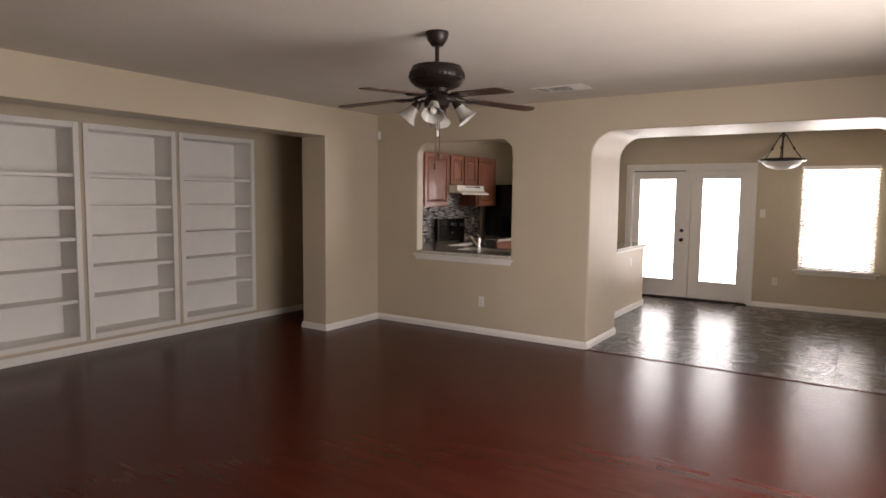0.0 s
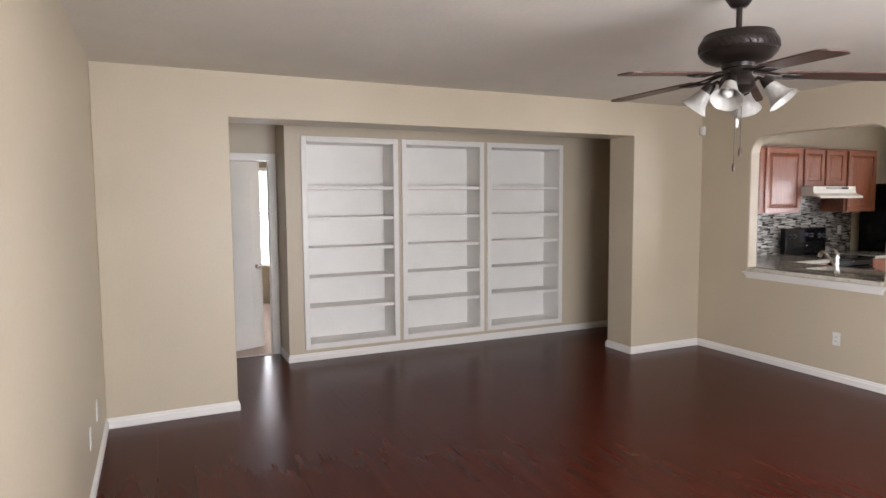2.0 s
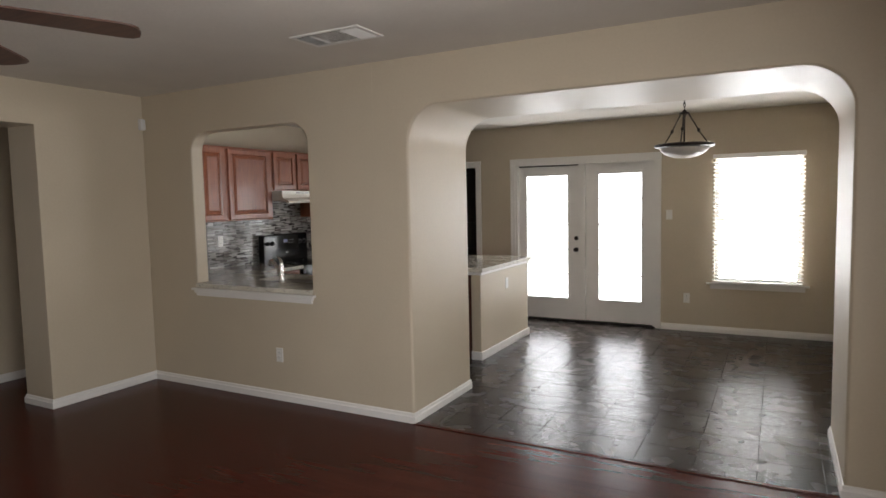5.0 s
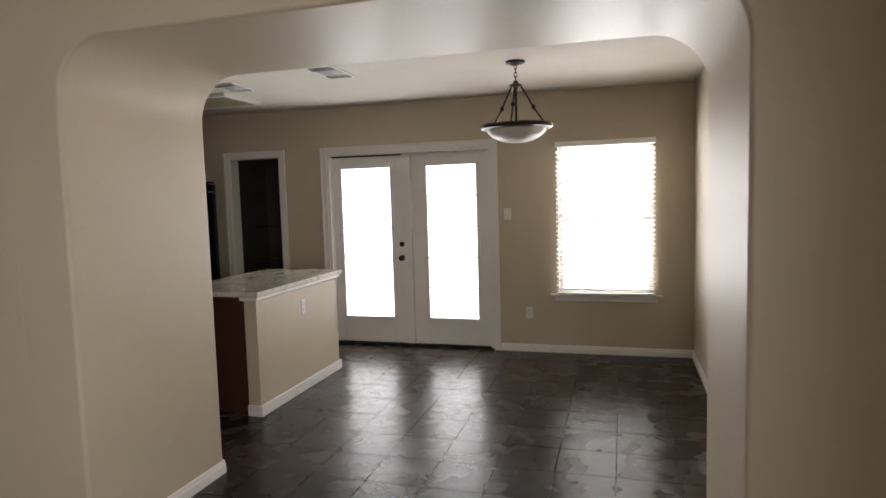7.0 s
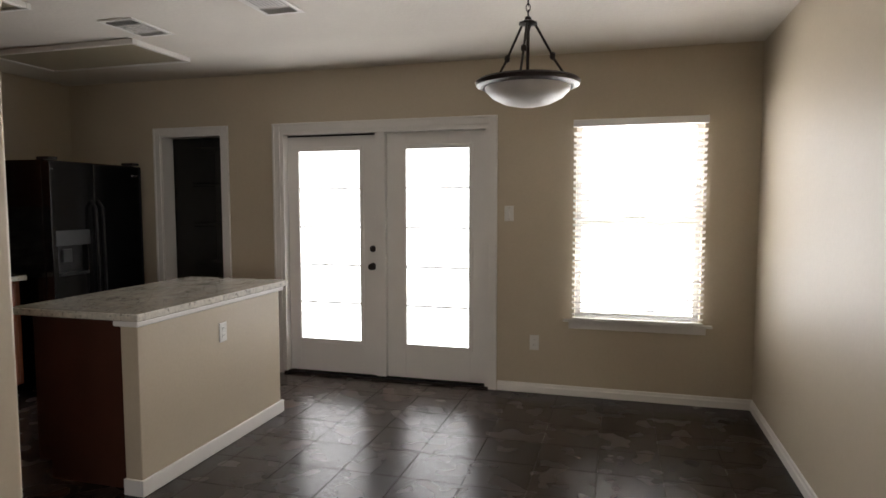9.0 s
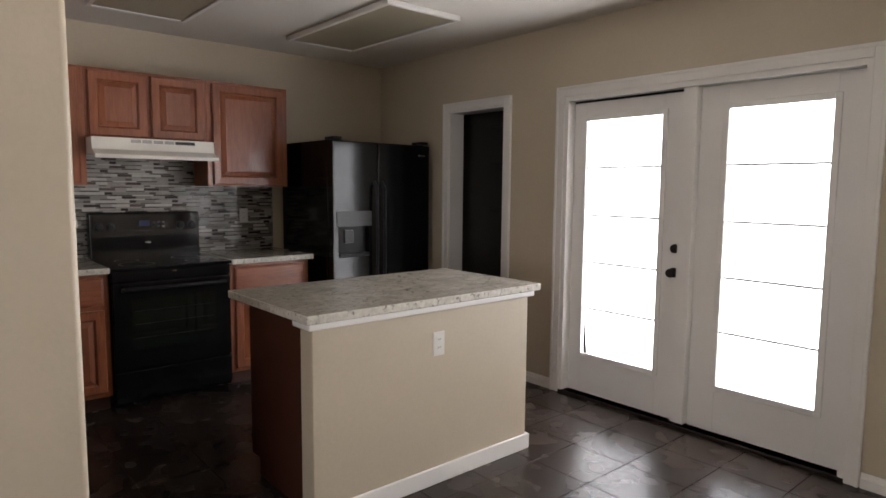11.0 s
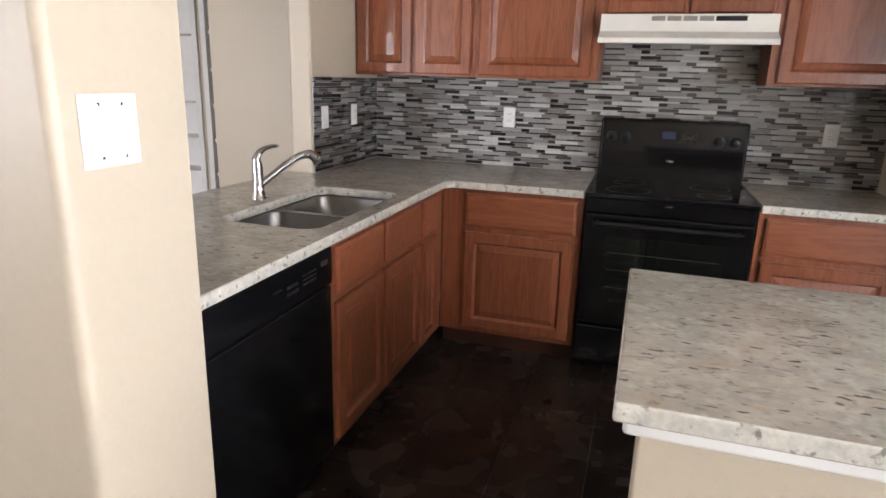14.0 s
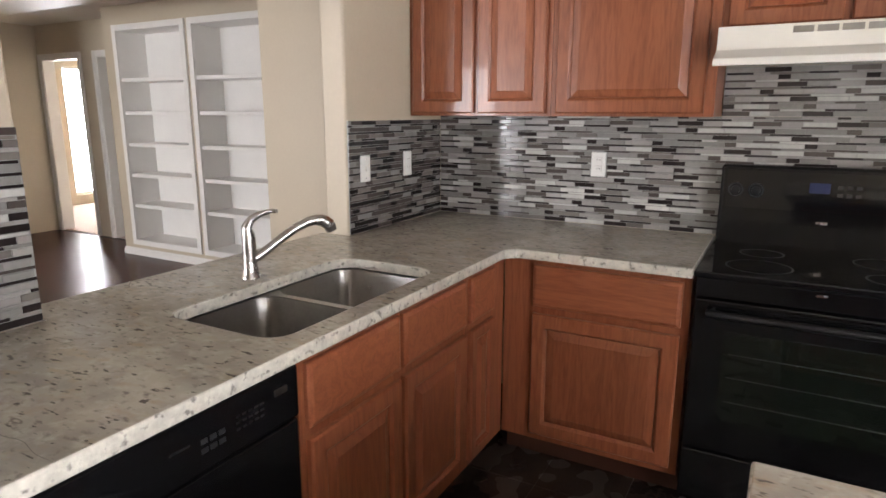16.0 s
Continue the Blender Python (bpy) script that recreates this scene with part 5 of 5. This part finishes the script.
while x > -0.2:
    y = 0.0
    while y < 4.01:
        a, b = y, min(y + TL, 4.01)
        x0 = max(x - TW, -0.19)
        if b - a > 0.03 and x - x0 > 0.03:
            o = new("tile", piece_mesh(cache, x - x0 - 0.0035, b - a - 0.0035, 0.0058, "tile_floor"))
            o.location = ((x + x0) / 2, (a + b) / 2, 0)
            o.parent = floor_kitchen
        y += TL
    x -= TW
boxes("floor_strip", "laminate", None, (AL, AR, -0.020, 0.018, 0.0005, 0.006), bevel=0.003, kind="structure", label="dark cherry transition strip")
boxes("floor_pantry", "tile_floor", None, (0.60, 1.63, 4.011, 5.05, -0.0058, 0.0), kind="structure", label="dark pantry floor")

# ---- mosaic backsplash ----
GL = {}
for nm, c, r in (("glass_mosaic_light", (0.46, 0.445, 0.42), 0.10), ("glass_mosaic_grey", (0.235, 0.225, 0.212), 0.12), ("glass_mosaic_taupe", (0.17, 0.152, 0.138), 0.16), ("glass_mosaic_dark", (0.024, 0.018, 0.018), 0.06), ("glass_mosaic_umber", (0.075, 0.062, 0.056), 0.10), ("stone_mosaic", (0.27, 0.252, 0.235), 0.35)):
    GL[nm] = M[nm] = mat(nm, c, r, var=0.12, scale=20, bump=0.02, random_shift=0.12)
M["grout"] = mat("pale_grout", (0.29, 0.28, 0.265), 0.8, bump=0.1)
SHEET = 0.295
GREYS = ["glass_mosaic_light", "glass_mosaic_grey", "glass_mosaic_grey", "glass_mosaic_taupe", "stone_mosaic", "stone_mosaic"]
# Darker mix for the corner wall: its shade is put into the tile colours.
SHADED_MIX = ["glass_mosaic_taupe", "glass_mosaic_umber", "glass_mosaic_dark", "glass_mosaic_umber", "glass_mosaic_taupe", "glass_mosaic_grey"]
# one sheet's rows: height, shift, then (length, dark or not)
ROWS = [(0.0195, 0.0, ((0.105, 1), (0.075, 0), (0.115, 0))), (0.0095, 0.08, ((0.155, 0), (0.14, 1))),
        (0.0195, 0.0, ((0.045, 1), (0.13, 0), (0.12, 0))), (0.0095, 0.19, ((0.10, 1), (0.06, 0), (0.135, 0))),
        (0.0195, 0.05, ((0.095, 2), (0.105, 0), (0.095, 0))), (0.0095, 0.13, ((0.15, 1), (0.145, 0))),
        (0.0195, 0.16, ((0.05, 1), (0.105, 0), (0.14, 0))), (0.0095, 0.02, ((0.125, 1), (0.17, 0)))]


def mosaic(name, axis, pos, u0, u1, z0, z1, label, near, dim=False):
    backing = boxes(name, "grout", None, *([(pos, pos + 0.004, u0, u1, z0, z1)] if axis == "x" else [(u0, u1, pos, pos + 0.004, z0, z1)]), kind="structure", label=label)
    fp = placed(axis, pos + 0.004, 1)
    rest = {}
    made = 0
    z = z0 + 0.001
    pc = {}
    k = 0
    while z < z1 - 0.006:
        h, shift, pattern = ROWS[k % 8]
        h = min(h, z1 - z)
        u = u0 - shift - (0.1 if k % 16 > 7 else 0.0)
        k += 1
        i = 0
        while u < u1:
            l, tone = pattern[i % len(pattern)]
            i += 1
            if tone == 1:
                nm = rnd.choice(("glass_mosaic_dark", "glass_mosaic_dark", "glass_mosaic_umber"))
            elif tone == 2:
                nm = rnd.choice(("glass_mosaic_dark", "glass_mosaic_umber", "glass_mosaic_taupe"))
            else:
                nm = rnd.choice(SHADED_MIX if dim else GREYS)
            a, b = max(u, u0), min(u + l, u1)
            u += l
            if b - a < 0.006:
                continue
            ca = b - a - 0.0018
            cz = h - 0.0018
            uc, zc = (a + b) / 2, z + h / 2
            if near(uc, zc) and made < 300:
                key = (round(ca, 3), round(cz, 4), nm)
                if key not in pc:
                    b2 = bmesh.new()
                    g = placed(axis, 0, 1)
                    loft_rects(b2, g, ((-ca / 2, ca / 2, -cz / 2, cz / 2), [(0, 0), (0, 0.0025), (0.0008, 0.0035)]), False)
                    pc[key] = mesh_of("tile", b2, nm)
                o = new("tile", pc[key])
                o.location = fp(uc, 0, zc)
                o.parent = backing
                made += 1
            else:
                rest.setdefault(nm, []).append((uc - ca / 2, uc + ca / 2, zc - cz / 2, zc + cz / 2))
        z += h
    for nm, lst in rest.items():
        V, F = [], []
        for a, b, c, d in lst:
            n = len(V)
            for ins, dep in ((0, 0), (0, 0.0025), (0.0008, 0.0035)):
                V += [fp(p, dep, q) for p, q in ((a + ins, c + ins), (b - ins, c + ins), (b - ins, d - ins), (a + ins, d - ins))]
            for r in (0, 4):
                for i in range(4):
                    F.append((n + r + i, n + r + (i + 1) % 4, n + r + 4 + (i + 1) % 4, n + r + 4 + i))
            F.append((n + 8, n + 9, n + 10, n + 11))
        me = bpy.data.meshes.new("mosaic_tiles")
        me.from_pydata(V, [], F)
        me.materials.append(M[nm])
        bm = bmesh.new()
        bm.from_mesh(me)
        bmesh.ops.recalc_face_normals(bm, faces=bm.faces)
        bm.to_mesh(me)
        bm.free()
        o = new("mosaic_tiles", me)
        o.parent = backing
        tagged(o, "", "", "", "stuff")
    return backing


mosaic("backsplash_range", "x", -0.1895, 0.133, 2.905, CT + 0.001, UZ0, "glass and stone strip mosaic backsplash behind the range", lambda u, z: 0.75 < u < 1.45 and z < 1.3)
mosaic("backsplash_hood", "x", -0.1895, 1.486, 2.267, UZ0 + 0.001, 1.624, "glass and stone strip mosaic under the range hood", lambda u, z: False)
# Same mosaic, with this wall's dimness carried by darker tiles.
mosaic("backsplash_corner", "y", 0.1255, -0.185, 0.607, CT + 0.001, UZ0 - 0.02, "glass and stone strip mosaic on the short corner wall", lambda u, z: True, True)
mosaic("backsplash_end", "y", 0.1255, 1.893, 2.498, CT + 0.001, UZ0 - 0.02, "glass and stone strip mosaic beside the wall opening", lambda u, z: True)
